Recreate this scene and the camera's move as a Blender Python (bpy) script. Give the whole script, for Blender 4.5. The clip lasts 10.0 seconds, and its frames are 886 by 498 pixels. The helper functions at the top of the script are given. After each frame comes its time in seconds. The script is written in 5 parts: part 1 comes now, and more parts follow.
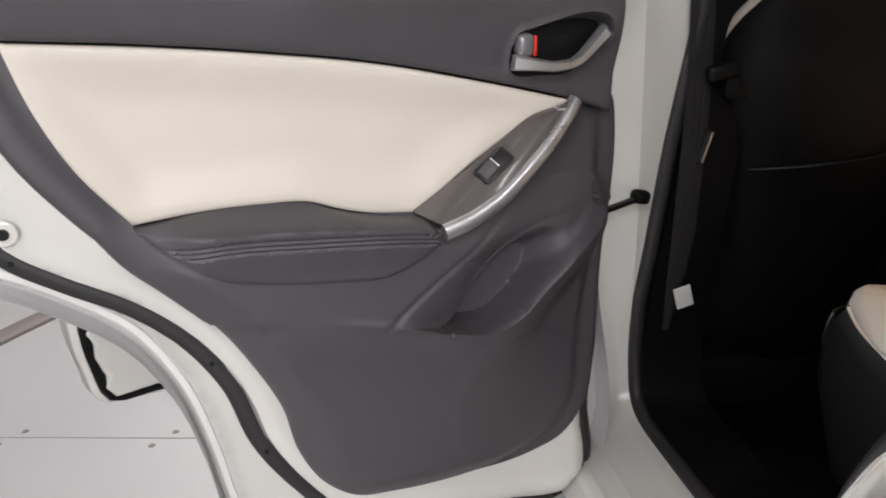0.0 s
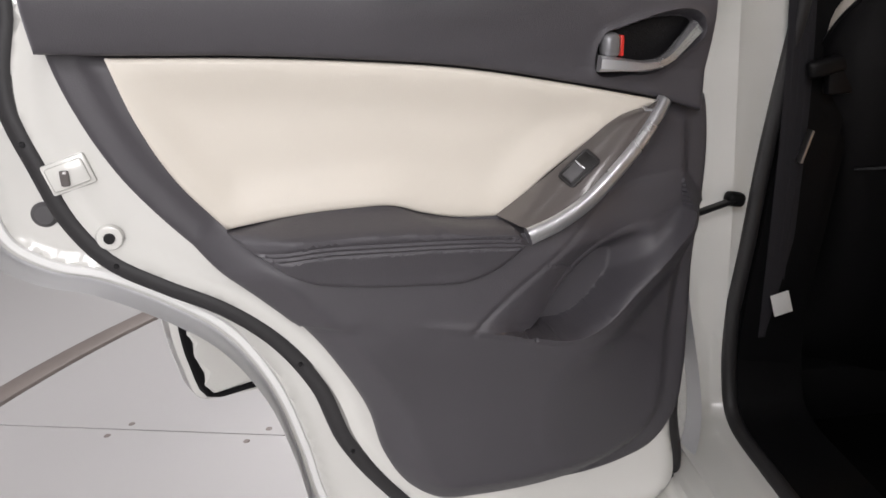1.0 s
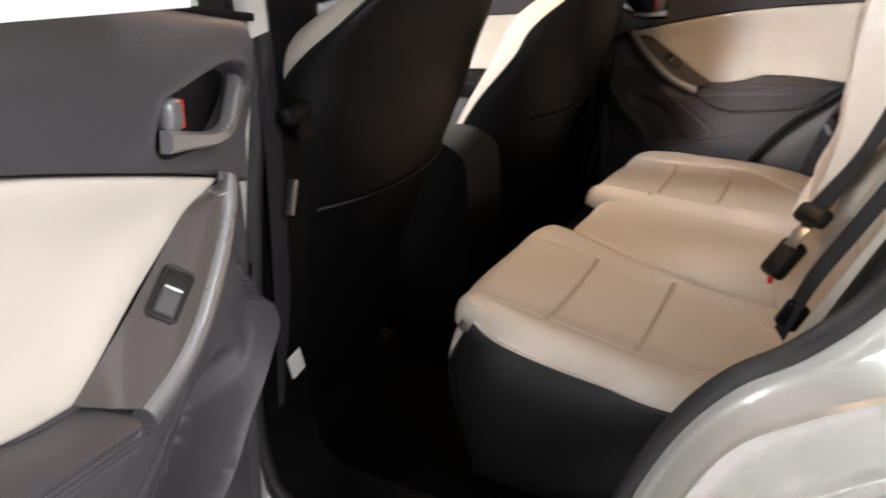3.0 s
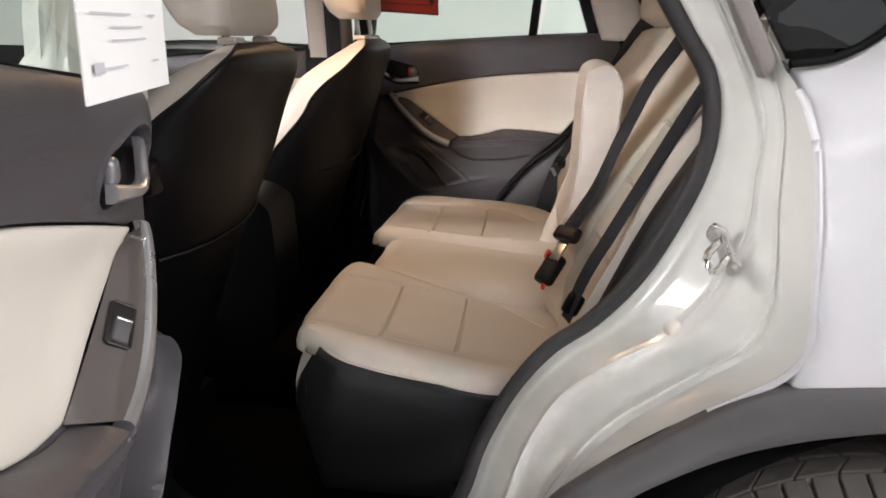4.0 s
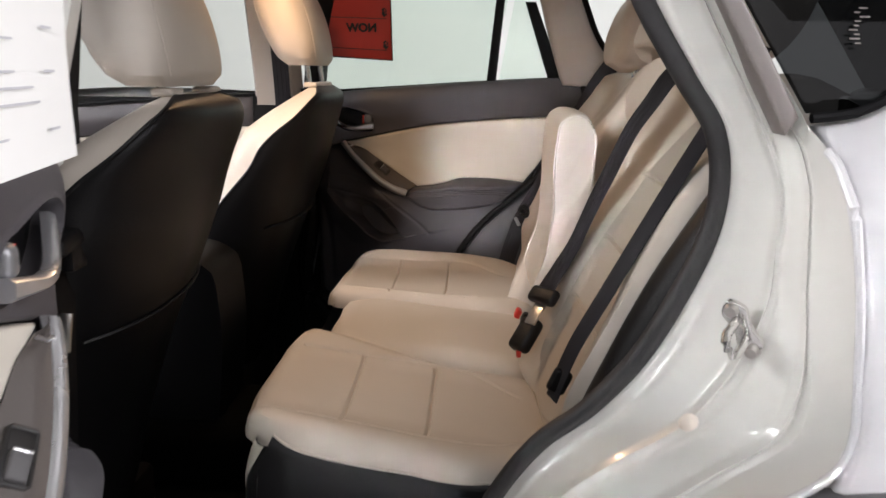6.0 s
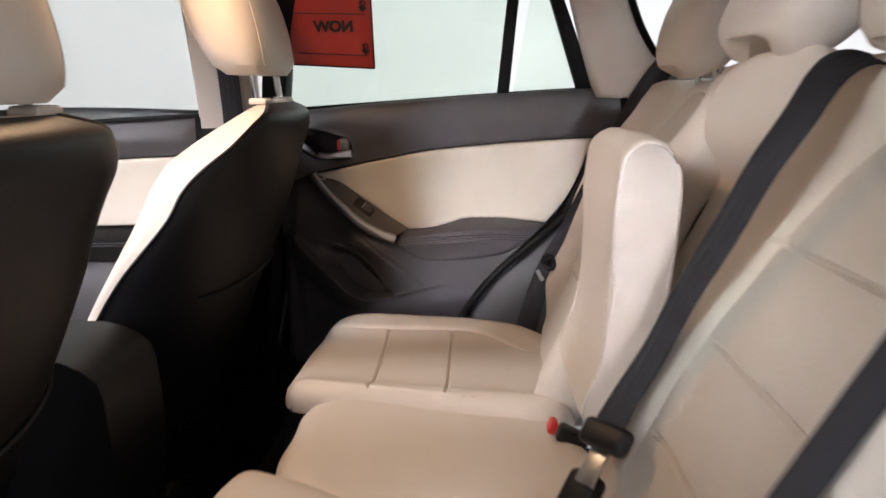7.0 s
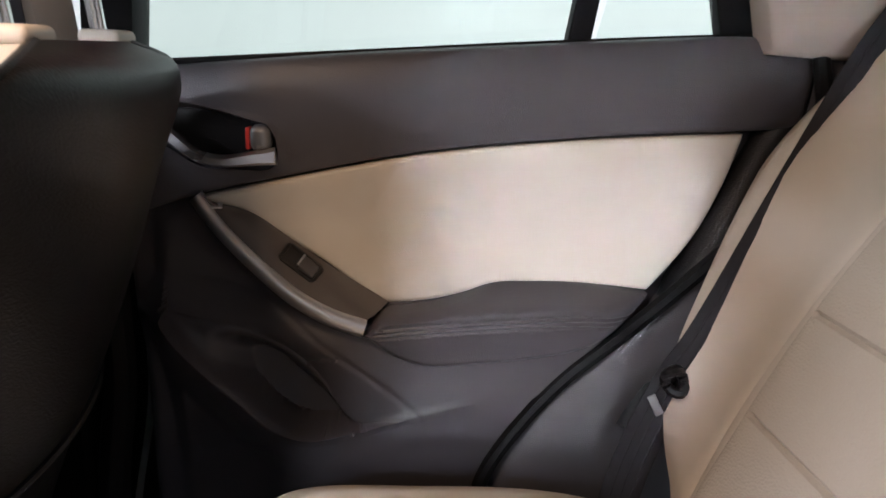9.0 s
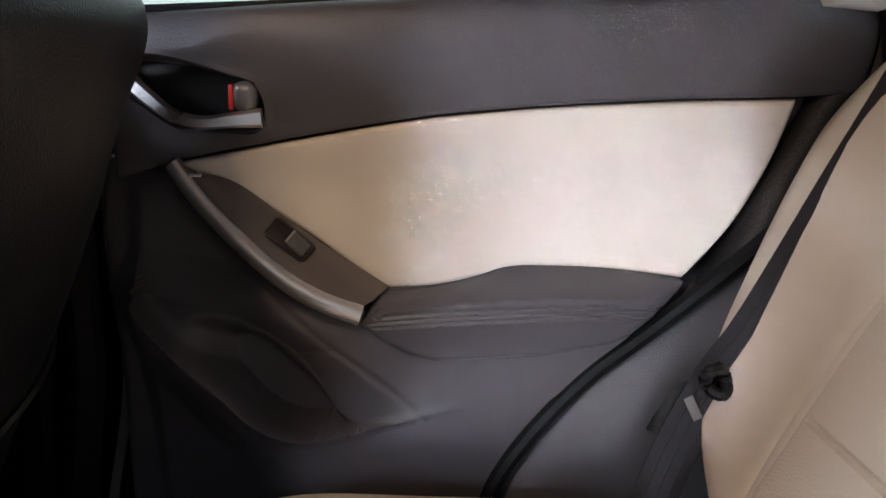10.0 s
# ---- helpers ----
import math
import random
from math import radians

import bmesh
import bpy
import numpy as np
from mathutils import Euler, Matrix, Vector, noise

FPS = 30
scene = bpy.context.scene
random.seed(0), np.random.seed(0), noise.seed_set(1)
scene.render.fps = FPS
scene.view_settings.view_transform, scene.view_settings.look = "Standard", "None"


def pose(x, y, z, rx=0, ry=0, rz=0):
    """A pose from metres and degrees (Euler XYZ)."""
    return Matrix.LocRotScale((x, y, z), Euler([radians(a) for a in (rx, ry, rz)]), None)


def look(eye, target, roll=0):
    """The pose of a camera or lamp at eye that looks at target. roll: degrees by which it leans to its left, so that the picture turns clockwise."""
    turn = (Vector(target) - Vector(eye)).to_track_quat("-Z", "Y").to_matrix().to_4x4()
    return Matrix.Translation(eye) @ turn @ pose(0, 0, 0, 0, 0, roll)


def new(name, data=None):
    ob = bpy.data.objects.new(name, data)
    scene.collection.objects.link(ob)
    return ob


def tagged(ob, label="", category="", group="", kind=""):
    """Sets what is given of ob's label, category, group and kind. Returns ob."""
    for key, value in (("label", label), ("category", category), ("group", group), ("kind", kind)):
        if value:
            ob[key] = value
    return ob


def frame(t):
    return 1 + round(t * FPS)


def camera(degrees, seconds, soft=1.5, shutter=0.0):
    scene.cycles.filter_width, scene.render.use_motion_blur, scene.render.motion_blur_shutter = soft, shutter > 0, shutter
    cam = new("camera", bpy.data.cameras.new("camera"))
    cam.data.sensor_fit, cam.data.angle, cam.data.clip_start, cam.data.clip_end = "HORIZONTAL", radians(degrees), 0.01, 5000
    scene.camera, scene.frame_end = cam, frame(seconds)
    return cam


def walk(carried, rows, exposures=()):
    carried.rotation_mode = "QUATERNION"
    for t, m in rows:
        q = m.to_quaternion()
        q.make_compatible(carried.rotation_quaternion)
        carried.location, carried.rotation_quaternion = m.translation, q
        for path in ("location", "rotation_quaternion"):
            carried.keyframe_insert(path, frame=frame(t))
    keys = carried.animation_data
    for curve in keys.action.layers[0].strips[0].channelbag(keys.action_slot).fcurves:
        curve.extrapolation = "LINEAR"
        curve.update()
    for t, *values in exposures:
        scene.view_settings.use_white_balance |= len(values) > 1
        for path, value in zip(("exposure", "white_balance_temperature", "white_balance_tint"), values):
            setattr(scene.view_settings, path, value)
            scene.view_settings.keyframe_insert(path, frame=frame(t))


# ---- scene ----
cam = camera(61.5, 10.0, soft=1.6, shutter=0.3)
PATH = [
    (0, (-1.232, -1.035, 1.127), (-0.947, 0.83, 0.462), -2.9),
    (0.5, (-1.211, -1.055, 1.13), (-1.127, 0.837, 0.487), -4.2),
    (1, (-1.226, -1.035, 1.127), (-1.175, 0.859, 0.486), -5.1),
    (1.5, (-1.262, -0.984, 1.122), (-0.968, 0.881, 0.464), -4.3),
    (2, (-1.365, -0.86, 1.13), (-0.481, 0.798, 0.443), -2.6),
    (2.5, (-1.426, -0.742, 1.145), (-0.087, 0.564, 0.436), -1.5),
    (3, (-1.43, -0.613, 1.17), (0.226, 0.254, 0.457), -0.7),
    (3.2, (-1.453, -0.599, 1.178), (0.291, 0.092, 0.483), -0.4),
    (4.3, (-1.722, -0.499, 1.2), (0.203, -0.373, 0.672), 1.6),
    (4.5, (-1.74, -0.491, 1.203), (0.191, -0.389, 0.692), 1.8),
    (5, (-1.749, -0.481, 1.205), (0.188, -0.403, 0.714), 1.9),
    (5.5, (-1.688, -0.477, 1.203), (0.252, -0.398, 0.726), 1.6),
    (5.7, (-1.624, -0.483, 1.2), (0.318, -0.399, 0.729), 1.3),
    (6.8, (-1.158, -0.478, 1.222), (0.789, -0.429, 0.768), -0.1),
    (7, (-1.008, -0.468, 1.192), (0.944, -0.382, 0.768), -0.0),
    (7.5, (-0.748, -0.36, 1.24), (1.205, -0.372, 0.81), 0.3),
    (8, (-0.568, -0.305, 1.24), (1.37, -0.409, 0.757), 0.9),
    (8.5, (-0.327, -0.29, 1.2), (1.598, -0.445, 0.683), 1.0),
    (9, (-0.136, -0.308, 1.165), (1.79, -0.455, 0.648), 1.7),
    (9.5, (-0.064, -0.317, 1.117), (1.863, -0.46, 0.599), 2.4),
    (10, (-0.042, -0.325, 1.11), (1.89, -0.428, 0.605), 2.1),
]
# seconds, stops, kelvin, tint
EXPO = [(0.0, 0.06, 6500, 10), (2.0, 0.22, 6500, 10), (2.5, 0.44, 6500, 10), (3.2, 0.42, 6500, 10), (4.3, 0.15, 6500, 10), (5.7, 0.15, 6450, 10), (6.8, 0.5, 6250, 12), (7.5, 0.46, 6200, 12), (8.5, 0.40, 6000, 11), (9.2, 0.60, 5850, 10), (10.0, 0.70, 5750, 9)]
walk(cam, [(t, look(eye, target, roll)) for t, eye, target, roll in PATH], exposures=EXPO)

# ---- light ----
world = bpy.data.worlds.new("studio_air")
world.use_nodes = True
world.node_tree.nodes["Background"].inputs[0].default_value = (0.9, 0.95, 1.0, 1)
world.node_tree.nodes["Background"].inputs[1].default_value = 0.025
scene.world = world


def area_lamp(name, eye, target, sx, sy, watts, colour=(1, 1, 1), spread=180):
    lamp = bpy.data.lights.new(name, "AREA")
    lamp.shape, lamp.size, lamp.size_y, lamp.energy, lamp.color = "RECTANGLE", sx, sy, watts, colour
    lamp.spread = radians(spread)
    ob = new(name, lamp)
    ob.matrix_world = look(eye, target)
    return ob


# Lamps out of view, placed where the lit surfaces needed them.
area_lamp("unseen_studio_lamp", (-3.6, -1.4, 3.35), (-3.6, -1.4, 0), 2.0, 5.0, 58, (1.0, 0.97, 1.0))
area_lamp("unseen_studio_lamp", (2.6, 0.3, 3.35), (2.6, 0.3, 0), 1.6, 6.0, 33, (0.93, 1.0, 0.94))
area_lamp("unseen_studio_lamp", (-1.9, -3.9, 3.35), (-1.9, -3.9, 0), 3.2, 1.6, 130, (1.0, 0.97, 0.99))
# Added behind the open door to light its card.
area_lamp("unseen_studio_lamp", (-1.1, -5.4, 2.3), (-1.4, 0.0, 0.9), 2.0, 1.6, 125, (1.0, 0.97, 0.99))
# Added beam that brightens the seats and bench.
area_lamp("unseen_studio_lamp", (-3.6, 2.5, 2.35), (-0.05, -0.30, 0.95), 1.2, 1.0, 16, (1.0, 0.97, 0.99), 50)
# Added ahead of the car to brighten bench and passenger seat.
area_lamp("unseen_studio_lamp", (-1.5, 4.4, 2.9), (0.1, -0.3, 0.9), 1.2, 1.0, 140, (1.0, 0.97, 0.99))
area_lamp("strip_lamp", (-7.6, 0.10, 0.98), (0.7, -0.62, 0.90), 0.20, 0.5, 1.35, (1.0, 0.98, 1.0), 14)
dome = bpy.data.lights.new("dome_lamp", "AREA")
dome.shape, dome.size, dome.size_y, dome.energy, dome.color = "RECTANGLE", 0.14, 0.08, 2.9, (1.0, 0.64, 0.37)
new("dome_lamp", dome).matrix_world = look((0.03, -0.02, 1.535), (0.03, -0.02, 0))


# ---- materials ----
def material(name, colour, rough=0.5, metal=0.0, spread=0.06, grain=0.0, grain_size=600.0, coat=0.0, stain=6.0, spec=0.5, kind="noise", rvar=0.06):
    """A surface with two scales of variation: broad staining and fine relief."""
    m = bpy.data.materials.new(name)
    m.use_nodes = True
    nt = m.node_tree
    b = nt.nodes["Principled BSDF"]
    b.inputs["Roughness"].default_value, b.inputs["Metallic"].default_value = rough, metal
    b.inputs["Coat Weight"].default_value, b.inputs["Coat Roughness"].default_value = coat, 0.06
    b.inputs["Specular IOR Level"].default_value = spec
    co = nt.nodes.new("ShaderNodeTexCoord")
    n1 = nt.nodes.new("ShaderNodeTexNoise")
    n1.inputs["Scale"].default_value, n1.inputs["Detail"].default_value = stain, 5
    nt.links.new(co.outputs["Object"], n1.inputs["Vector"])
    ramp = nt.nodes.new("ShaderNodeMixRGB")
    ramp.inputs[1].default_value = (*[c * (1 - spread) for c in colour], 1)
    ramp.inputs[2].default_value = (*[min(1, c * (1 + spread)) for c in colour], 1)
    nt.links.new(n1.outputs[0], ramp.inputs[0])
    nt.links.new(ramp.outputs[0], b.inputs["Base Color"])
    rr = nt.nodes.new("ShaderNodeMapRange")
    rr.inputs[3].default_value, rr.inputs[4].default_value = max(0.02, rough - rvar), min(1, rough + rvar)
    nt.links.new(n1.outputs[0], rr.inputs[0])
    nt.links.new(rr.outputs[0], b.inputs["Roughness"])
    if grain:
        if kind == "voronoi":
            n2 = nt.nodes.new("ShaderNodeTexVoronoi")
            n2.feature = "F1"
        else:
            n2 = nt.nodes.new("ShaderNodeTexNoise")
            n2.inputs["Detail"].default_value = 3
        n2.inputs["Scale"].default_value = grain_size
        nt.links.new(co.outputs["Object"], n2.inputs["Vector"])
        bump = nt.nodes.new("ShaderNodeBump")
        bump.inputs["Strength"].default_value, bump.inputs["Distance"].default_value = grain, 0.001
        nt.links.new(n2.outputs[0], bump.inputs["Height"])
        nt.links.new(bump.outputs[0], b.inputs["Normal"])
    return m


def glass(name, colour=(1, 1, 1), clear=0.9, gloss=(0.7, 0.05)):
    m = bpy.data.materials.new(name)
    m.use_nodes = True
    nt = m.node_tree
    nt.nodes.clear()
    out = nt.nodes.new("ShaderNodeOutputMaterial")
    mix = nt.nodes.new("ShaderNodeMixShader")
    tr = nt.nodes.new("ShaderNodeBsdfTransparent")
    tr.inputs[0].default_value = (*[c * clear for c in colour], 1)
    gl = nt.nodes.new("ShaderNodeBsdfGlossy")
    gl.inputs["Roughness"].default_value = 0.02
    lw = nt.nodes.new("ShaderNodeLayerWeight")
    lw.inputs[0].default_value = 0.5
    pw = nt.nodes.new("ShaderNodeMath")
    pw.operation, pw.inputs[1].default_value = "POWER", 4.0
    nt.links.new(lw.outputs["Facing"], pw.inputs[0])
    gain = nt.nodes.new("ShaderNodeMath")
    gain.operation, gain.inputs[1].default_value, gain.inputs[2].default_value = "MULTIPLY_ADD", *gloss
    nt.links.new(pw.outputs[0], gain.inputs[0])
    nt.links.new(gain.outputs[0], mix.inputs[0])
    nt.links.new(tr.outputs[0], mix.inputs[1])
    nt.links.new(gl.outputs[0], mix.inputs[2])
    nt.links.new(mix.outputs[0], out.inputs[0])
    return m


DARK = material("dark_grey_plastic", (0.064, 0.060, 0.067), 0.42, spec=0.5, grain=0.35, grain_size=900, kind="voronoi", spread=0.08)
DARKSOFT = material("dark_soft_trim", (0.064, 0.060, 0.067), 0.45, grain=0.24, grain_size=700, kind="voronoi", spread=0.08)
BLACK = material("black_leather", (0.005, 0.0048, 0.0054), 0.40, spec=0.26, grain=0.3, grain_size=500, kind="voronoi", spread=0.12)
SEAL = material("dark_seal_rubber", (0.026, 0.025, 0.026), 0.5, spec=0.4, grain=0.3, grain_size=300, spread=0.15)
RUBBER = material("black_rubber", (0.004, 0.004, 0.0045), 0.55, spec=0.14, grain=0.3, grain_size=300, spread=0.15)
CARPET = material("black_carpet", (0.003, 0.003, 0.003), 0.95, spec=0.03, grain=1.0, grain_size=900, spread=0.2)
BEIGE = material("beige_leather", (0.62, 0.563, 0.494), 0.46, grain=0.14, grain_size=750, kind="voronoi", spread=0.05)
INSERT = material("beige_door_leather", (0.645, 0.602, 0.528), 0.48, grain=0.15, grain_size=900, kind="voronoi", spread=0.04)
PERF = material("beige_perforated_leather", (0.53, 0.475, 0.41), 0.5, grain=0.6, grain_size=330, kind="voronoi", spread=0.06)
TRIM = material("beige_pillar_trim", (0.48, 0.44, 0.40), 0.6, grain=0.4, grain_size=800, spread=0.05)
PAINT = material("white_pearl_paint", (0.62, 0.62, 0.635), 0.28, spread=0.02, coat=0.9, grain=0.02, grain_size=250, rvar=0.01)
PAINTIN = material("white_jamb_paint", (0.64, 0.635, 0.60), 0.24, spread=0.05, coat=0.8, grain=0.03, grain_size=160, rvar=0.02)
SILVER = material("satin_silver_trim", (0.66, 0.66, 0.68), 0.27, metal=0.85, spread=0.05, grain=0.05, grain_size=900)
KNOB = material("grey_satin_plastic", (0.22, 0.22, 0.23), 0.35, metal=0.5, spread=0.05)
CHROME = material("chrome", (0.8, 0.79, 0.77), 0.12, metal=1.0, spread=0.03)
BEZEL = material("brown_grey_gloss_bezel", (0.100, 0.088, 0.083), 0.15, spread=0.1, coat=0.8, grain=0.03, grain_size=900)
MOULD = material("brown_grey_moulding", (0.17, 0.148, 0.138), 0.4, spread=0.08, grain=0.1, grain_size=900)
CLAD = material("grey_cladding", (0.075, 0.072, 0.075), 0.55, grain=0.5, grain_size=700, spread=0.1)
SIDETRIM = material("grey_side_trim", (0.072, 0.069, 0.076), 0.45, grain=0.35, grain_size=800, kind="voronoi", spread=0.07)
TYRE = material("tyre_rubber", (0.125, 0.115, 0.103), 0.75, grain=0.6, grain_size=250, spread=0.3, stain=25)
WEBBING = material("belt_webbing", (0.034, 0.033, 0.037), 0.9, spec=0.1, grain=0.9, grain_size=1200, spread=0.1)
RED = material("red_plastic", (0.6, 0.03, 0.02), 0.4, spread=0.08)
SIGNRED = material("red_sign_card", (0.42, 0.03, 0.02), 0.45, spread=0.06)
INK = material("black_ink", (0.01, 0.009, 0.009), 0.5)
PAPER = material("white_paper", (0.8, 0.8, 0.78), 0.7, spread=0.03, grain=0.1, grain_size=300)
PRINT = material("grey_print", (0.50, 0.50, 0.53), 0.7)
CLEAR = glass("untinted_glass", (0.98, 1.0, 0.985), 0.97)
GLASS = glass("clear_glass", (0.9, 1.0, 0.93), 0.93)
PRIVACY = glass("privacy_glass", (0.7, 0.75, 0.8), 0.06, (0.14, 0.012))
# Grey to cut bounced light, for walls and ceiling never in view.
GREYWALL = material("bounce_cut_grey", (0.40, 0.395, 0.385), 0.8, spread=0.05, grain=0.1, grain_size=60, stain=0.6)
WHITEWALL = material("white_studio_wall", (0.8, 0.81, 0.78), 0.8, spread=0.03, grain=0.1, grain_size=60, stain=0.6)
FLOORPAINT = material("white_floor_paint", (0.43, 0.42, 0.416), 0.5, spread=0.05, grain=0.08, grain_size=120, stain=1.2)
RING = material("brown_grey_ring", (0.2, 0.17, 0.155), 0.6, spread=0.15, grain=0.3, grain_size=200)
STEEL = material("bare_steel", (0.6, 0.58, 0.55), 0.3, metal=1.0, spread=0.1)


# ---- mesh tools ----
from mathutils.geometry import delaunay_2d_cdt


def empty(name, label, category, group="", kind="", at=(0, 0, 0)):
    ob = new(name)
    ob.empty_display_size = 0.05
    ob.location = at
    return tagged(ob, label, category, group, kind)


def part(name, bm, material, parent, label="", smooth=True):
    me = bpy.data.meshes.new(name)
    bm.normal_update()
    bm.to_mesh(me)
    bm.free()
    me.materials.append(material)
    if smooth:
        for p in me.polygons:
            p.use_smooth = True
        me.set_sharp_from_angle(angle=radians(38))
    ob = new(name, me)
    if parent is not None:
        ob.parent = parent
        ob.matrix_parent_inverse = Matrix.Translation(parent.location).inverted() if parent.parent is None else parent.matrix_world.inverted()
    if label:
        tagged(ob, label)
    return ob


def spline(points, step=0.008, closed=False):
    """A smooth curve through points; a point with a third value 1 is a corner."""
    pts = [np.array(p[:2], float) for p in points]
    corner = [len(p) > 2 and bool(p[2]) for p in points]
    n, out = len(pts), []
    for i in range(n if closed else n - 1):
        j = (i + 1) % n
        a, b = pts[i], pts[j]
        before = pts[(i - 1) % n] if closed or i > 0 else a
        after = pts[(j + 1) % n] if closed or j < n - 1 else b
        gap = np.linalg.norm(b - a) + 1e-9
        la, lb = np.linalg.norm(a - before) + 1e-9, np.linalg.norm(after - b) + 1e-9
        ta = (b - a) if corner[i] or la < 1e-8 else ((b - a) / gap * la + (a - before) / la * gap) / (la + gap) * gap
        tb = (b - a) if corner[j] or lb < 1e-8 else ((after - b) / lb * gap + (b - a) / gap * lb) / (lb + gap) * gap
        k = max(1, int(round(gap / step)))
        for s in np.arange(k) / k:
            h = (2 * s**3 - 3 * s**2 + 1, s**3 - 2 * s**2 + s, -2 * s**3 + 3 * s**2, s**3 - s**2)
            out.append(h[0] * a + h[1] * ta + h[2] * b + h[3] * tb)
    if not closed:
        out.append(pts[-1])
    return np.array(out)


def gap_to(p, line, closed=False):
    """Distance from each row of p to a polyline."""
    a = line
    b = np.roll(line, -1, 0) if closed else line[1:]
    a = a if closed else line[:-1]
    best = np.full(len(p), 1e9)
    for i in range(0, len(a), 64):
        aa, bb = a[i:i + 64], b[i:i + 64]
        d = bb - aa
        l2 = (d * d).sum(1) + 1e-12
        t = np.clip(((p[:, None] - aa[None]) * d[None]).sum(-1) / l2[None], 0, 1)
        q = aa[None] + t[..., None] * d[None]
        best = np.minimum(best, np.sqrt(((p[:, None] - q) ** 2).sum(-1)).min(1))
    return best


def inside(p, poly):
    x, y = p[:, 0], p[:, 1]
    res = np.zeros(len(p), bool)
    a, b = poly, np.roll(poly, -1, 0)
    for (x1, y1), (x2, y2) in zip(a, b):
        if y1 != y2:
            c = (y1 > y) != (y2 > y)
            res ^= c & (x < (x2 - x1) * (y - y1) / (y2 - y1) + x1)
    return res


def sstep(x, a, b):
    t = np.clip((x - a) / (b - a), 0, 1)
    return t * t * (3 - 2 * t)


def plate(outline, place, height=None, res=0.014, r=0.004, skirt=0.015, creases=(), step=0.008, fine=None):
    """A rounded slab over a closed outline in (u, v). height(u, v, d) lifts it, creases are (points, width, depth);
    place(u, v, h) gives the row's point in space."""
    bd = spline(outline, step, True)
    n = len(bd)
    area = 0.5 * np.sum(bd[:, 0] * np.roll(bd[:, 1], -1) - bd[:, 1] * np.roll(bd[:, 0], -1))
    if area < 0:
        bd = bd[::-1].copy()
    tang = np.roll(bd, -1, 0) - np.roll(bd, 1, 0)
    tang /= np.linalg.norm(tang, axis=1)[:, None] + 1e-12
    inward = np.stack([-tang[:, 1], tang[:, 0]], 1)
    pts = []
    for k in (0.12, 0.4, 1.0):
        q = bd + inward * r * k
        q = q[inside(q, bd)]
        q = q[gap_to(q, bd, True) > r * k * 0.9]
        pts.append(q)
    lines = [(spline(c, step), w, dep) for c, w, dep in creases]
    lo, hi = bd.min(0), bd.max(0)
    gu, gv = np.meshgrid(np.arange(lo[0], hi[0], res), np.arange(lo[1], hi[1], res * 0.87))
    gu = gu + (np.arange(gu.shape[0])[:, None] % 2) * res * 0.5
    g = np.stack([gu.ravel(), gv.ravel()], 1)
    g = g[inside(g, bd)]
    if fine:
        u0, u1, v0, v1, fres = fine
        g = g[~((g[:, 0] > u0) & (g[:, 0] < u1) & (g[:, 1] > v0) & (g[:, 1] < v1))]
        fu, fv = np.meshgrid(np.arange(u0, u1, fres), np.arange(v0, v1, fres * 0.87))
        fu = fu + (np.arange(fu.shape[0])[:, None] % 2) * fres * 0.5
        fg = np.stack([fu.ravel(), fv.ravel()], 1)
        fg = fg[inside(fg, bd)]
        g = np.concatenate([g, fg[gap_to(fg, bd, True) > r]])
    if len(g):
        g = g[gap_to(g, bd, True) > r * 1.0 + res * 0.35]
    for line, w, dep in lines:
        if len(g):
            g = g[gap_to(g, line) > w * 2.1]
    for line, w, dep in lines:
        t = np.gradient(line, axis=0)
        t /= np.linalg.norm(t, axis=1)[:, None] + 1e-12
        nn = np.stack([-t[:, 1], t[:, 0]], 1)
        for k in (-1.7, -0.7, 0, 0.7, 1.7):
            q = line + nn * w * k
            q = q[inside(q, bd)]
            if len(q):
                pts.append(q[gap_to(q, bd, True) > r * 0.3])
    allp = np.concatenate([bd, *pts, g]) if len(g) else np.concatenate([bd, *pts])
    vs, es, fs, *_ = delaunay_2d_cdt([Vector(p) for p in allp], [], [list(range(n))], 1, 1e-5)
    uv = np.array([tuple(v) for v in vs])
    d = gap_to(uv, bd, True)
    h = np.zeros(len(uv)) if height is None else height(uv[:, 0], uv[:, 1], d)
    if r > 0:
        k = 1 - np.clip(d / r, 0, 1)
        h = h - r * (1 - np.sqrt(np.clip(1 - k * k, 0, 1)))
    for line, w, dep in lines:
        h = h - dep * np.exp(-((gap_to(uv, line) / w) ** 2))
    bm = bmesh.new()
    bv = [bm.verts.new(place(u, v, q)) for (u, v), q in zip(uv, h)]
    spot = {v: i for i, v in enumerate(bv)}
    for f in fs:
        if len(set(f)) >= 3:
            try:
                bm.faces.new([bv[i] for i in f])
            except ValueError:
                pass
    rim = [e for e in bm.edges if len(e.link_faces) == 1]
    if skirt:
        low = {}
        for e in rim:
            for v in e.verts:
                if v not in low:
                    i = spot[v]
                    low[v] = bm.verts.new(place(uv[i, 0], uv[i, 1], h[i] - skirt))
        for e in rim:
            a, b = e.verts
            f = e.link_faces[0]
            order = [l.vert for l in f.loops]
            if order[(order.index(a) + 1) % len(order)] == b:
                bm.faces.new((b, a, low[a], low[b]))
            else:
                bm.faces.new((a, b, low[b], low[a]))
    loose = [v for v in bm.verts if not v.link_faces]
    bmesh.ops.delete(bm, geom=loose, context="VERTS")
    return bm


def ribbon(rows, closed=False):
    """A grid surface through rows of points."""
    bm = bmesh.new()
    grid = [[bm.verts.new(p) for p in row] for row in rows]
    for a, b in zip(grid[:-1], grid[1:]):
        k = len(a)
        for i in range(k if closed else k - 1):
            j = (i + 1) % k
            bm.faces.new((a[i], a[j], b[j], b[i]))
    return bm


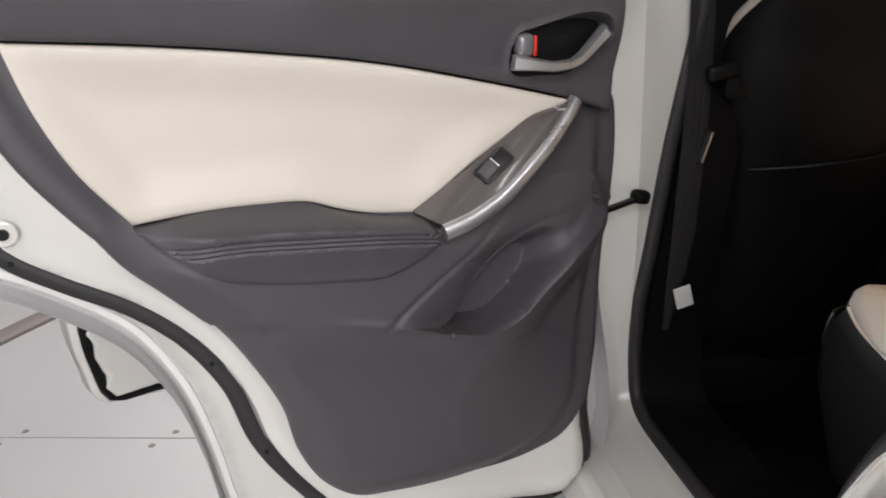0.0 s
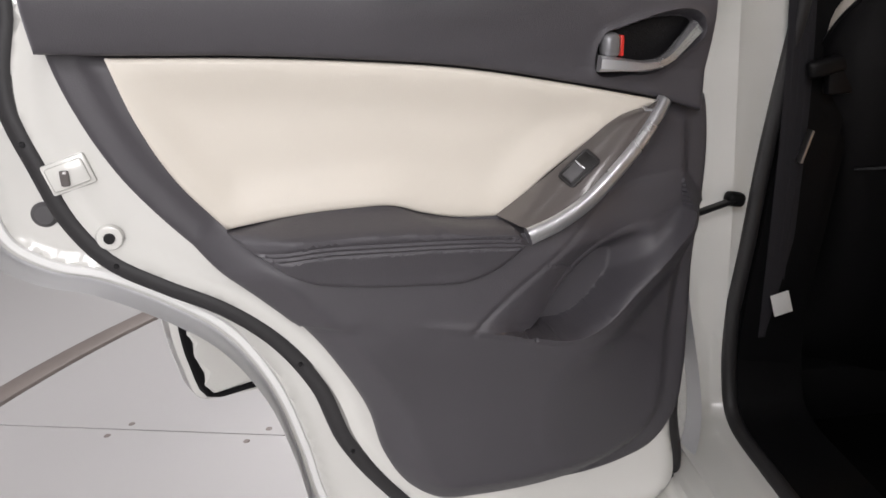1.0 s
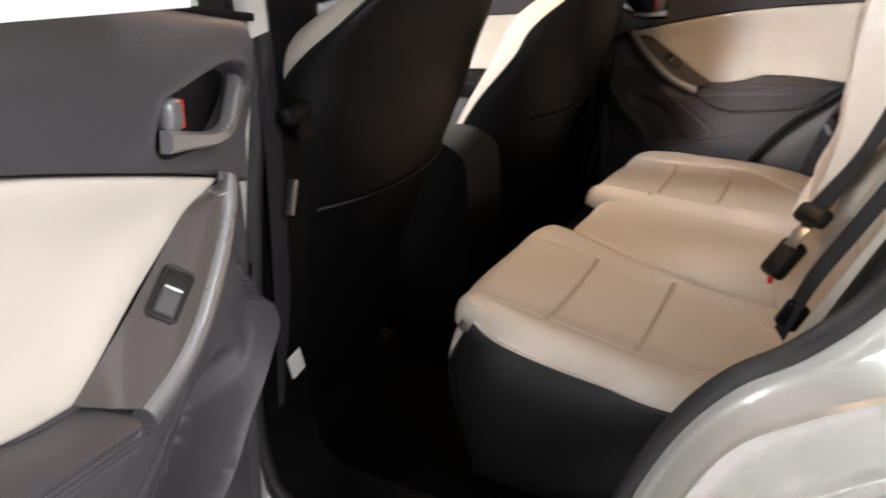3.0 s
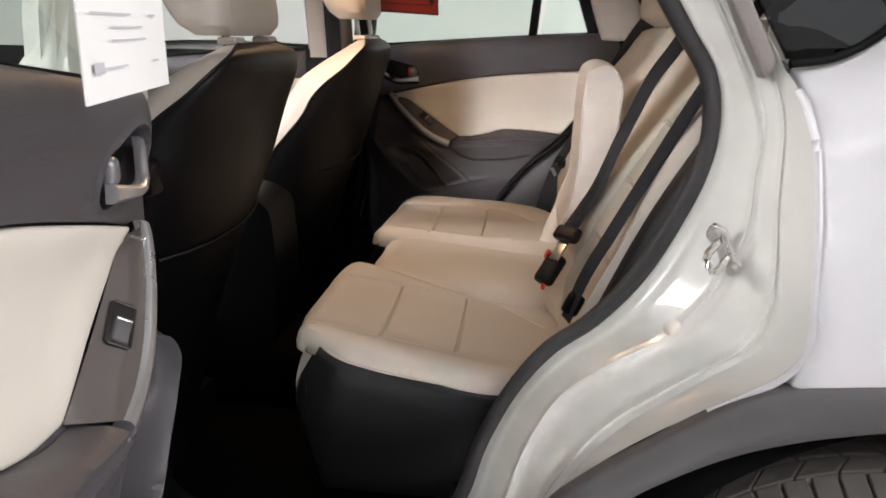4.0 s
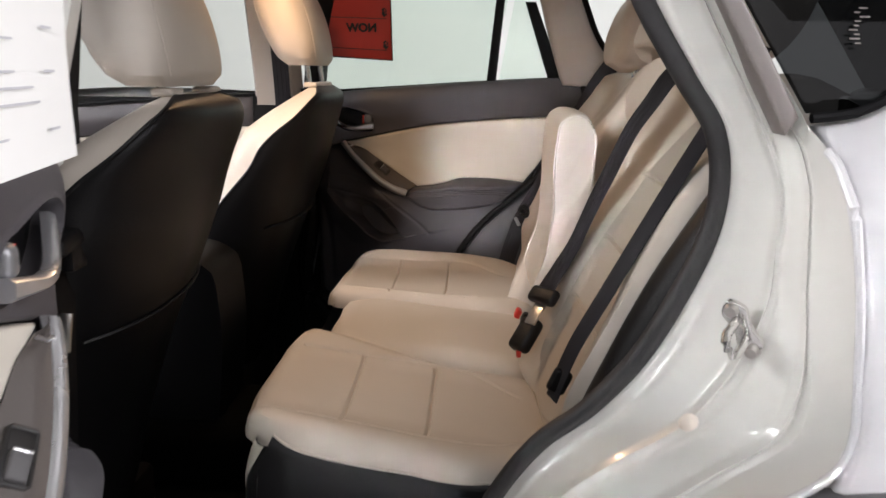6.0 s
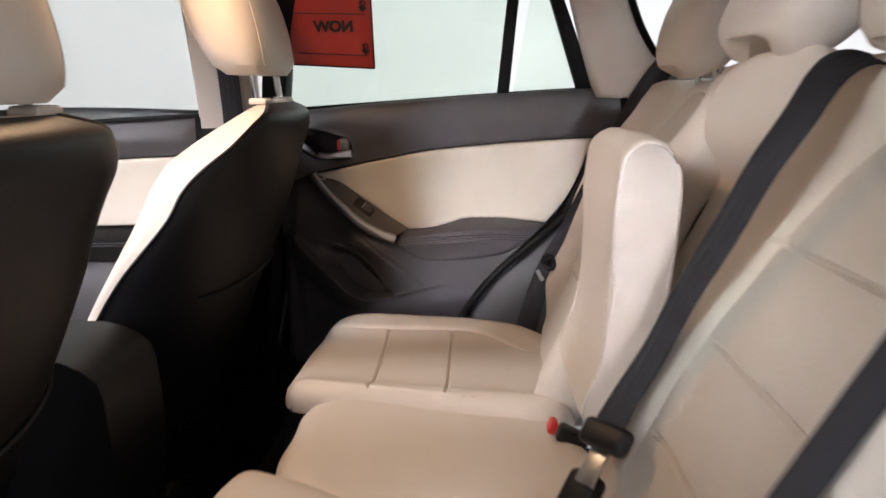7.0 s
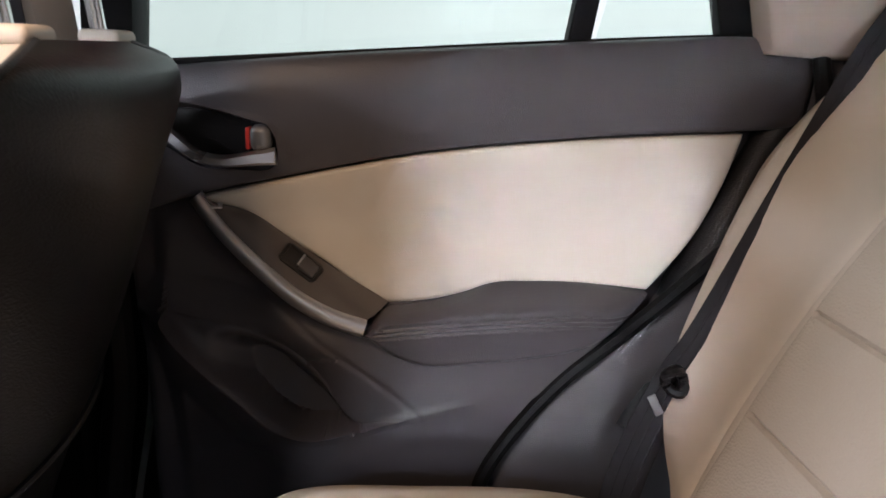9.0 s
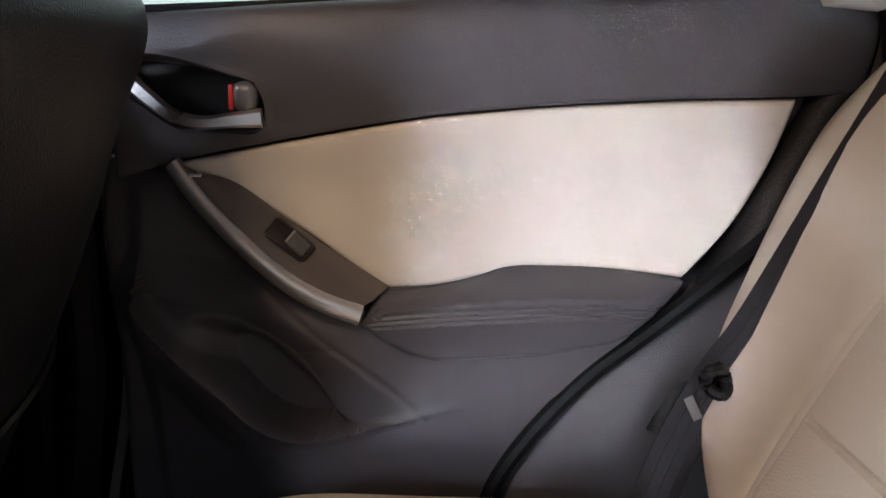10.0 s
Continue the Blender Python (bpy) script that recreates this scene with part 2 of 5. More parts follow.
def tube(path, r, sides=8, closed=False, flat=1.0, up=None):
    """A tube along points; flat squeezes it along its second axis."""
    pts = [Vector(p) for p in path]
    rows, n = [], len(pts)
    for i, p in enumerate(pts):
        a = pts[(i - 1) % n] if closed or i > 0 else p
        b = pts[(i + 1) % n] if closed or i < n - 1 else p
        t = (b - a).normalized()
        u = Vector(up) if up else (Vector((0, 0, 1)) if abs(t.z) < 0.9 else Vector((0, 1, 0)))
        s = t.cross(u).normalized()
        w = s.cross(t).normalized()
        rr = r[i] if isinstance(r, (list, tuple)) else r
        rows.append([p + rr * (math.cos(k) * s + flat * math.sin(k) * w) for k in (2 * math.pi * q / sides for q in range(sides))])
    if closed:
        rows.append(rows[0])
    bm = ribbon(rows, True)
    if not closed:
        bm.verts.ensure_lookup_table()
        k = sides
        bm.faces.new([bm.verts[i] for i in range(k)][::-1])
        m = len(bm.verts)
        bm.faces.new([bm.verts[i] for i in range(m - k, m)])
    else:
        bmesh.ops.remove_doubles(bm, verts=bm.verts[:], dist=1e-6)
    return bm


def strip(path, across, width, thick):
    """A flat strap along points, its width lying along across."""
    pts, rows = [Vector(p) for p in path], []
    for i, p in enumerate(pts):
        t = (pts[min(i + 1, len(pts) - 1)] - pts[max(i - 1, 0)]).normalized()
        w = Vector(across[i] if isinstance(across, list) else across)
        w = (w - t * w.dot(t)).normalized()
        nn = t.cross(w)
        a, b = w * width / 2, nn * thick / 2
        rows.append([p - a - b * 0.6, p - a * 0.94 - b, p + a * 0.94 - b, p + a - b * 0.6, p + a + b * 0.6, p + a * 0.94 + b, p - a * 0.94 + b, p - a + b * 0.6])
    return ribbon(rows, True)


def block(sx, sy, sz, m=None, bevel=0.004, seg=2):
    bm = bmesh.new()
    bmesh.ops.create_cube(bm, size=1, matrix=Matrix.Diagonal((sx, sy, sz, 1)))
    if bevel:
        bmesh.ops.bevel(bm, geom=bm.edges[:], offset=bevel, segments=seg, affect="EDGES", profile=0.5)
    if m is not None:
        bm.transform(m)
    return bm


def lathe(profile, m=None, sides=48, axis="x"):
    """A profile of (radius, offset) turned about an axis."""
    rows = []
    for k in range(sides):
        a = 2 * math.pi * k / sides
        rows.append([(o, rr * math.cos(a), rr * math.sin(a)) if axis == "x" else (rr * math.cos(a), rr * math.sin(a), o) for rr, o in profile])
    rows.append(rows[0])
    bm = ribbon(rows)
    bmesh.ops.remove_doubles(bm, verts=bm.verts[:], dist=1e-6)
    bmesh.ops.recalc_face_normals(bm, faces=bm.faces[:])
    if m is not None:
        bm.transform(m)
    return bm


def moved(bm, m):
    bm.transform(m)
    if m.determinant() < 0:
        bmesh.ops.reverse_faces(bm, faces=bm.faces[:])
    return bm


def interp(table, x):
    k = sorted(table)
    return float(np.interp(x, [a for a, _ in k], [b for _, b in k]))


def smooth_at(table, x):
    """A smooth curve through a table of (place, value)."""
    k = sorted(table)
    xs, ys = np.array([a for a, _ in k]), np.array([b for _, b in k])
    x = min(max(x, xs[0]), xs[-1])
    i = min(max(int(np.searchsorted(xs, x)) - 1, 0), len(xs) - 2)
    slope = np.gradient(ys, xs)
    h = xs[i + 1] - xs[i]
    s = (x - xs[i]) / h
    return float((2 * s**3 - 3 * s**2 + 1) * ys[i] + (s**3 - 2 * s**2 + s) * h * slope[i] + (-2 * s**3 + 3 * s**2) * ys[i + 1] + (s**3 - s**2) * h * slope[i + 1])

# ---- the studio ----
def slab(name, x0, x1, y0, y1, z0, z1, mat, label, kind="structure"):
    bm = block(x1 - x0, y1 - y0, z1 - z0, pose((x0 + x1) / 2, (y0 + y1) / 2, (z0 + z1) / 2), 0)
    return tagged(part(name, bm, mat, None, smooth=False), label, name.split("_")[0], kind=kind)


slab("ground", -9, 7, -7, 7, -0.2, -0.020, FLOORPAINT, "plain white painted studio floor")
# Unseen sides of the room; their grey limits bounced light.
slab("wall_west", -8.2, -8, -6, 6, 0, 3.5, GREYWALL, "unseen closing wall, grey to cut bounced light")
slab("wall_east", 4.0, 4.2, -6, 6, 0, 3.5, WHITEWALL, "plain white studio wall, softly lit")
slab("wall_south", -8, 4, -6.2, -6, 0, 3.5, GREYWALL, "unseen closing wall, grey to cut bounced light")
slab("wall_north", -8, 4, 6, 6.2, 0, 3.5, GREYWALL, "unseen closing wall, grey to cut bounced light")
slab("ceiling", -8.2, 4.2, -6.2, 6.2, 3.5, 3.6, GREYWALL, "unseen closing ceiling, grey to cut bounced light")

CX, CY, CR = 0.0, 0.2, 2.80


def turntable():
    t = empty("turntable", "white painted vehicle turntable of bolted floor plates with a brown-grey rim", "turntable", kind="structure")
    bm = bmesh.new()
    # plates between parallel joints
    ang = math.atan2(0.788 - 1.033, -1.599 + 2.573)
    along, off = Vector((math.cos(ang), math.sin(ang))), Vector((-math.sin(ang), math.cos(ang)))
    base = Vector((-2.573, 1.033)).dot(off)
    c0 = Vector((CX, CY)).dot(off)
    edges = [base + 1.22 * k for k in range(-3, 3)]
    edges = [c0 - CR] + [e for e in edges if abs(e - c0) < CR - 0.05] + [c0 + CR]
    for a, b in zip(edges[:-1], edges[1:]):
        bm = bmesh.new()
        top = []
        for s, rng in ((1, np.linspace(a + 0.003, b - 0.003, 20)), (-1, np.linspace(b - 0.003, a + 0.003, 20))):
            for e in rng:
                w = math.sqrt(max(0, (CR - 0.002) ** 2 - (e - c0) ** 2))
                p = Vector((CX, CY)) + along * (s * w) + off * (e - c0)
                top.append((p.x, p.y))
        vs = [bm.verts.new((x, y, 0)) for x, y in top]
        f = bm.faces.new(vs)
        g = bmesh.ops.extrude_face_region(bm, geom=[f])
        bmesh.ops.translate(bm, verts=[v for v in g["geom"] if isinstance(v, bmesh.types.BMVert)], vec=(0, 0, -0.018))
        bmesh.ops.recalc_face_normals(bm, faces=bm.faces[:])
        part("floor_plate", bm, FLOORPAINT, t, smooth=False)
    bolt = None
    for e in edges[1:-1]:
        for k in range(-6, 7):
            for side in (-0.035, 0.03):
                q = Vector((-2.166, 0.943)).dot(along)
                p = along * (q + 0.44 * k + side * 0.6) + off * (e + side)
                if (p - Vector((CX, CY))).length < CR - 0.1:
                    if bolt is None:
                        bolt = part("bolt", lathe([(0, 0.002), (0.008, 0.002), (0.010, 0.0)], sides=10, axis="z"), RING, t)
                        bolt.location = (p.x, p.y, 0.0)
                        first = bolt
                    else:
                        o = new("bolt", first.data)
                        o.parent = t
                        o.location = (p.x, p.y, 0.0)
    part("rim", lathe([(CR, -0.002), (CR, 0.012), (CR + 0.01, 0.016), (CR + 0.09, 0.016), (CR + 0.10, 0.010), (CR + 0.10, -0.002)], pose(CX, CY, 0), 120, "z"), RING, t, "brown-grey metal rim")


turntable()

# ---- doors ----
# A door is drawn closed on the car's right side, then set there or mirrored, swung open and set on the left.
SWING = Matrix.Translation((-0.687, -0.803, -0.004)) @ Matrix.Rotation(radians(-79), 4, "Z") @ Matrix.Diagonal((-1, 1, 1, 1))
LIFT = Matrix.Translation((0, -0.25, 0.9)) @ Matrix.Rotation(radians(-2.6), 4, "X") @ Matrix.Translation((0, 0.25, -0.9))
OPEN_LEFT, CLOSED_RIGHT = SWING @ LIFT, Matrix.Identity(4)

BELT = [(0.01, 1.142), (-0.25, 1.161), (-0.509, 1.180), (-0.703, 1.192), (-0.80, 1.197)]
BEIGE_TOP = [(-0.085, 0.990), (-0.21, 1.018), (-0.351, 1.045), (-0.481, 1.060), (-0.602, 1.070), (-0.734, 1.077)]
BEIGE_REAR = [(-0.715, 1.012), (-0.684, 0.945), (-0.634, 0.879)]
BEIGE_LOW = [(-0.558, 0.887), (-0.491, 0.889), (-0.433, 0.886), (-0.405, 0.876), (-0.366, 0.866), (-0.300, 0.860)]
CARD_REAR = [(-0.800, 1.14), (-0.796, 1.075), (-0.772, 1.000), (-0.742, 0.940), (-0.710, 0.895), (-0.661, 0.838), (-0.606, 0.785), (-0.546, 0.719), (-0.516, 0.669), (-0.484, 0.600), (-0.467, 0.530), (-0.438, 0.476), (-0.395, 0.442)]
CARD_LOW = [(-0.330, 0.433), (-0.246, 0.432), (-0.153, 0.434), (-0.104, 0.443), (-0.055, 0.462)]
CARD_FRONT = [(-0.018, 0.509), (-0.005, 0.586), (-0.004, 0.671), (-0.002, 0.778), (0.003, 0.82), (0.004, 0.966)]
LIP = [(-0.46, 0.746), (-0.40, 0.735), (-0.34, 0.722), (-0.27, 0.702), (-0.20, 0.692), (-0.165, 0.708), (-0.128, 0.744), (-0.095, 0.774), (-0.060, 0.812), (-0.036, 0.842)]
RIM = [(-0.350, 0.719), (-0.316, 0.750), (-0.277, 0.780), (-0.245, 0.803), (-0.206, 0.834), (-0.166, 0.862), (-0.110, 0.884), (-0.036, 0.892)]
RIDGE = [(-0.275, 0.700), (-0.256, 0.716), (-0.243, 0.740), (-0.226, 0.768), (-0.204, 0.792), (-0.170, 0.815), (-0.129, 0.830), (-0.086, 0.838), (-0.036, 0.846)]
GRAB = [(-0.085, 0.993), (-0.115, 0.957), (-0.160, 0.914), (-0.207, 0.876), (-0.245, 0.856), (-0.281, 0.844)]



def rear_door(m, label, open_door):
    d = empty("rear_door", label, "car door", "rear doors")
    at_x = lambda x0: (lambda u, v, h: (x0 - h, u, v))
    add = lambda name, bm, mat, lab="", parent=None: part(name, moved(bm, m), mat, parent or d, lab)
    lip = spline(LIP, 0.01)
    rim_up, ridge, grab = spline(RIM, 0.01), spline(RIDGE, 0.01), spline(GRAB, 0.01)
    scoop = np.concatenate([rim_up, lip[::-1][: int(len(lip) * 0.78)]])
    under = np.concatenate([ridge, lip[::-1][: int(len(lip) * 0.60)]])

    def card(u, v, dist):
        p = np.stack([u, v], 1)
        g, g2, g3, gt = gap_to(p, lip), gap_to(p, rim_up), gap_to(p, ridge), gap_to(p, grab)
        below = v < np.interp(u, lip[:, 0], lip[:, 1])
        h = -0.010 + 0.052 * sstep(v, 0.895, 0.815)
        # the belly falls away under the lip and turns in towards the hinge
        h = h - np.where(below, 0.022 * (1 - np.exp(-((g / 0.09) ** 2))) + 0.036 * sstep(u, -0.27, -0.02) * sstep(g, 0.0, 0.06), 0.020 * sstep(u, -0.11, 0.0) * sstep(v, 0.88, 0.80))
        # a fillet runs up to the grab handle
        s = np.clip((-0.085 - u) / 0.196, 0, 1)
        top = 0.010 + 0.034 * np.sin(s * 1.55) ** 0.8
        low = v < np.interp(u, grab[::-1, 0], grab[::-1, 1]) + 0.004
        h = h + np.where(low & ~below, np.maximum(0, top - h) * np.exp(-((gt / 0.026) ** 2)), 0)
        # finger scoop above the ridge, map pocket behind the lip
        pinch = sstep(u, -0.352, -0.285)
        ins, pocket = inside(p, scoop), inside(p, under)
        upper = 0.022 * (g2 / (g2 + g3 + 1e-6)) ** 1.4
        k = g3 / (g3 + g + 1e-6)
        deep = 0.022 * (1 - k) + (0.012 + 0.072 * sstep(u, -0.085, -0.18)) * sstep(k, 0.0, 0.55)
        deep = deep * (1 - sstep(k, 0.74, 1.0))
        h = h - np.where(ins & pocket, deep, np.where(ins, upper, 0)) * pinch
        h = h + 0.0035 * np.exp(-((g / 0.006) ** 2)) * sstep(u, -0.44, -0.34)
        h = h - 0.0025 * np.exp(-((g2 / 0.004) ** 2)) * sstep(u, -0.03, -0.12)
        h = h + 0.002 * sstep(np.hypot(u + 0.150, v - 0.565), 0.116, 0.104)
        return np.maximum(h - 0.036 * np.clip(1 - dist / 0.046, 0, 1) ** 1.2, -0.020)

    outline = [(0.0, 0.99, 1), (-0.10, 1.03), (-0.30, 1.07), (-0.60, 1.11), (-0.802, 1.115, 1)] + CARD_REAR[1:] + CARD_LOW + CARD_FRONT
    add("door_card", plate(outline, at_x(0.748), card, 0.0085, 0.008, 0.03, [([(-0.247, 0.797), (-0.230, 0.796), (-0.208, 0.783)], 0.0016, 0.002), (LIP, 0.0022, 0.0), (RIM, 0.0022, 0.0), (RIDGE, 0.003, 0.0)], fine=(-0.40, -0.015, 0.67, 0.92, 0.0032)), DARK, "dark grey moulded door card with map pocket")
    # upper trim roll
    up = [(-0.018, 1.135, 1)] + [(a, b - 0.003) for a, b in BELT[1:4]] + [(-0.796, 1.190, 1), (-0.802, 1.14), (-0.800, 1.085, 1), (-0.734, 1.080)] + [(a, b + 0.003) for a, b in BEIGE_TOP[-2:0:-1]] + [(-0.085, 0.992), (-0.022, 0.972, 1)]

    def roll(u, v, dist):
        top = np.interp(-u, [-0.01, 0.25, 0.509, 0.703, 0.8], [1.142, 1.161, 1.180, 1.192, 1.197])
        k = np.clip((top - v) / 0.12, 0, 1)
        h = 0.016 * np.sin(np.pi * np.clip(k, 0, 1) ** 0.7)
        return h - 0.012 * sstep(u, -0.20, -0.05) * 0.3

    hollow = [(-0.170, 1.076), (-0.150, 1.083), (-0.036, 1.083), (-0.034, 1.074), (-0.062, 1.045), (-0.092, 1.026), (-0.130, 1.024), (-0.176, 1.030), (-0.180, 1.050)]
    hol = spline(hollow, 0.006, True)

    def roll2(u, v, dist):
        p = np.stack([u, v], 1)
        h = roll(u, v, dist)
        return h - np.where(inside(p, hol), 0.028 * sstep(gap_to(p, hol, True), 0.0, 0.005), 0) + 0.003 * np.exp(-((gap_to(p, hol, True) / 0.005) ** 2))

    add("upper_trim", plate(up, at_x(0.738), roll2, 0.012, 0.006, 0.02, [(hollow + hollow[:1], 0.0022, 0.0)], 0.005, fine=(-0.205, -0.005, 1.005, 1.105, 0.0042)), DARKSOFT, "dark grained soft upper trim")
    # leather insert
    ins = [(BEIGE_TOP[0][0], BEIGE_TOP[0][1], 1)] + BEIGE_TOP[1:-1] + [(-0.734, 1.077, 1)] + BEIGE_REAR[:-1] + [(-0.634, 0.879, 1)] + BEIGE_LOW[:-1] + [(-0.300, 0.860, 1), (-0.225, 0.918), (-0.140, 0.968)]
    add("leather_insert", plate(ins, at_x(0.742), lambda u, v, q: 0.006 - 0.012 * sstep(q, 0.0, 0.06), 0.016, 0.006, 0.02), INSERT, "smooth cream leather insert")
    # armrest
    arm = [(-0.634, 0.876, 1), (-0.558, 0.888), (-0.491, 0.891), (-0.436, 0.887), (-0.408, 0.876), (-0.366, 0.866), (-0.300, 0.858, 1), (-0.281, 0.836, 1), (-0.318, 0.805), (-0.354, 0.793), (-0.415, 0.795), (-0.490, 0.803), (-0.548, 0.816), (-0.588, 0.842)]
    low = spline([(-0.64, 0.868), (-0.537, 0.868), (-0.446, 0.864), (-0.28, 0.846)], 0.02)

    def rest(u, v, q):
        edge = np.interp(u, low[:, 0], low[:, 1])
        lift = 0.052 * sstep(v, edge + 0.024, edge + 0.002)
        lift = lift - 0.014 * sstep(v, edge, 0.80)
        return 0.008 + lift * sstep(u, -0.66, -0.56)

    stitch = [([(a, b + o) for a, b in [(-0.602, 0.862), (-0.537, 0.866), (-0.446, 0.862), (-0.345, 0.855), (-0.288, 0.849)]], 0.0016, 0.0024) for o in (-0.005, -0.011, -0.017)]
    add("armrest", plate(arm, at_x(0.742), rest, 0.008, 0.007, 0.03, stitch, fine=(-0.66, -0.27, 0.80, 0.90, 0.0035)), DARKSOFT, "dark stitched leather armrest")
    # switch bezel and grab trim
    def even(line, n):
        d = np.concatenate([[0], np.cumsum(np.linalg.norm(np.diff(line, axis=0), axis=1))])
        q = np.linspace(0, d[-1], n)
        return np.stack([np.interp(q, d, line[:, j]) for j in range(line.shape[1])], 1)

    far = even(spline([(-0.104, 0.986), (-0.145, 0.975), (-0.188, 0.946), (-0.238, 0.910), (-0.309, 0.864)], 0.01), 25)
    path = even(spline(GRAB, 0.012), 25)
    rows, flank, bezel = [], [], []
    for i, (u, v) in enumerate(path):
        s = i / 24
        w = 0.0085 + 0.0030 * s
        t = path[min(i + 1, 24)] - path[max(i - 1, 0)]
        t = t / np.linalg.norm(t)
        nx, nz = -t[1], t[0]
        x = 0.722 - 0.034 * math.sin(s * 1.55) ** 0.8
        prof = [(1.15, 0.030), (1.08, 0.014), (1.0, 0.005), (0.80, 0.000), (0.35, -0.003), (-0.35, -0.0035), (-0.80, -0.001), (-1.0, 0.003), (-1.0, 0.012)]
        rows.append([(x + b, u + nx * a * w, v + nz * a * w) for a, b in prof])
        flank.append([(x + b, u + nx * a * w, v + nz * a * w) for a, b in ((0.8, 0.020), (1.05, 0.026), (1.2, 0.036), (1.35, 0.055))])
        a = np.array((0.735, *far[i]))
        b = np.array((x + 0.0055, u - nx * w, v - nz * w))
        bezel.append([tuple(a * (1 - q) + b * q - np.array((0.006 * math.sin(math.pi * q), 0, 0))) for q in np.linspace(0, 1, 9)])
    bm = ribbon(rows)
    bm.verts.ensure_lookup_table()
    for k in (0, len(rows) - 1):
        bm.faces.new([bm.verts[k * 9 + j] for j in range(9)])
    bmesh.ops.recalc_face_normals(bm, faces=bm.faces[:])
    fb = ribbon(flank)
    bmesh.ops.recalc_face_normals(fb, faces=fb.faces[:])
    add("grab_handle", fb, DARK)
    add("grab_trim", bm, SILVER, "satin silver grab handle trim")
    bb = ribbon(bezel)
    bmesh.ops.recalc_face_normals(bb, faces=bb.faces[:])
    bz = add("switch_bezel", bb, BEZEL, "glossy brown-grey switch bezel")
    add("trim_tip", tube([tuple(np.array(p) - np.array((0.001, 0, 0))) for p in (bezel[1][1], bezel[2][4], bezel[2][8])], 0.0035, 8, flat=0.5), SILVER, "", bz)
    # window switch: frame, well and rocker, set into the bezel
    mid = np.array(bezel[13][3])
    along = np.array(bezel[11][4]) - np.array(bezel[15][4])
    along = Vector(along / np.linalg.norm(along))
    across = Vector(np.array(bezel[13][7]) - np.array(bezel[13][1]))
    across = (across - along * across.dot(along)).normalized()
    out = along.cross(across)
    out = -out if out.x < 0 else out
    c = Matrix.Translation(mid) @ Matrix((out, along, out.cross(along))).transposed().to_4x4()
    corner = [(0.0215, 0.0118), (0.0235, 0.0098), (0.0235, -0.0098), (0.0215, -0.0118), (-0.0215, -0.0118), (-0.0235, -0.0098), (-0.0235, 0.0098), (-0.0215, 0.0118)]
    add("window_switch", moved(tube([(-0.0012, a, b) for a, b in corner], 0.0022, 8, True, up=(1, 0, 0)), c), INK, "black window switch in its frame", bz)
    add("switch_well", block(0.006, 0.044, 0.0215, c @ pose(0.0008, 0, 0), 0.001), INK, "", bz)
    add("rocker", block(0.010, 0.024, 0.018, c @ pose(-0.0018, -0.0092, 0, 0, 0, 7), 0.003, 3), CLAD, "", bz)
    add("switch_mark", block(0.003, 0.0026, 0.0165, c @ pose(-0.0075, 0.0022, 0), 0.0008), SILVER, "bright switch mark", bz)
    # inner handle
    hd = add("door_handle", plate([(-0.166, 1.072), (-0.150, 1.079), (-0.040, 1.080), (-0.066, 1.046), (-0.094, 1.029), (-0.130, 1.027), (-0.170, 1.034)], at_x(0.752), None, 0.012, 0.002, 0.004), BLACK, "inner door handle in a dark recess")
    lev = spline([(-0.179, 1.042), (-0.150, 1.039), (-0.120, 1.036), (-0.092, 1.041), (-0.068, 1.057), (-0.040, 1.078)], 0.008)
    rows = []
    for i, (u, v) in enumerate(lev):
        s = i / (len(lev) - 1)
        w = 0.0098 - 0.0036 * math.sin(s * math.pi)
        t = lev[min(i + 1, len(lev) - 1)] - lev[max(i - 1, 0)]
        t = t / np.linalg.norm(t)
        x = 0.719 - 0.008 * math.sin(s * math.pi) + 0.014 * s * s
        rows.append([(x + b, u - t[1] * a * w, v + t[0] * a * w) for a, b in [(1, 0.010), (1, 0.002), (0.6, -0.003), (-0.6, -0.003), (-1, 0.002), (-1, 0.010)]])
    bm = ribbon(rows, True)
    bm.verts.ensure_lookup_table()
    bm.faces.new([bm.verts[j] for j in range(6)])
    bm.faces.new([bm.verts[len(rows) * 6 - 6 + j] for j in range(6)])
    bmesh.ops.recalc_face_normals(bm, faces=bm.faces[:])
    add("lever", bm, SILVER, "satin silver lever", hd)
    add("lock_knob", block(0.022, 0.024, 0.030, pose(0.731, -0.162, 1.062), 0.009, 5), KNOB, "silver lock knob", hd)
    add("lock_mark", block(0.018, 0.005, 0.025, pose(0.735, -0.1475, 1.061), 0.0015), RED, "red unlocked mark", hd)
    # steel shell and its flange
    sink = lambda u, v: v - 0.045 * max(0.0, -0.25 - u) if v < 1.15 else v
    skin = [(0.002, 1.105, 1), (-0.25, 1.125), (-0.509, 1.143), (-0.86, 1.165, 1)] + [(u, sink(u, v)) for u, v in ((-0.915, 1.08), (-0.920, 0.98), (-0.905, 0.885), (-0.86, 0.848), (-0.807, 0.827), (-0.732, 0.781), (-0.668, 0.727), (-0.619, 0.647), (-0.586, 0.535), (-0.568, 0.44), (-0.540, 0.37))] + [(-0.45, 0.335), (-0.20, 0.322), (-0.03, 0.319), (0.004, 0.345), (0.006, 0.75)]
    add("door_skin", plate(skin, lambda u, v, h: (0.846 + h, u, v), lambda u, v, q: 0.05 * sstep(q, 0.02, 0.30) * np.sin(np.clip((v - 0.33) / 0.9, 0, 1) * 3.1), 0.03, 0.006, 0.045), PAINT, "white outer door skin")
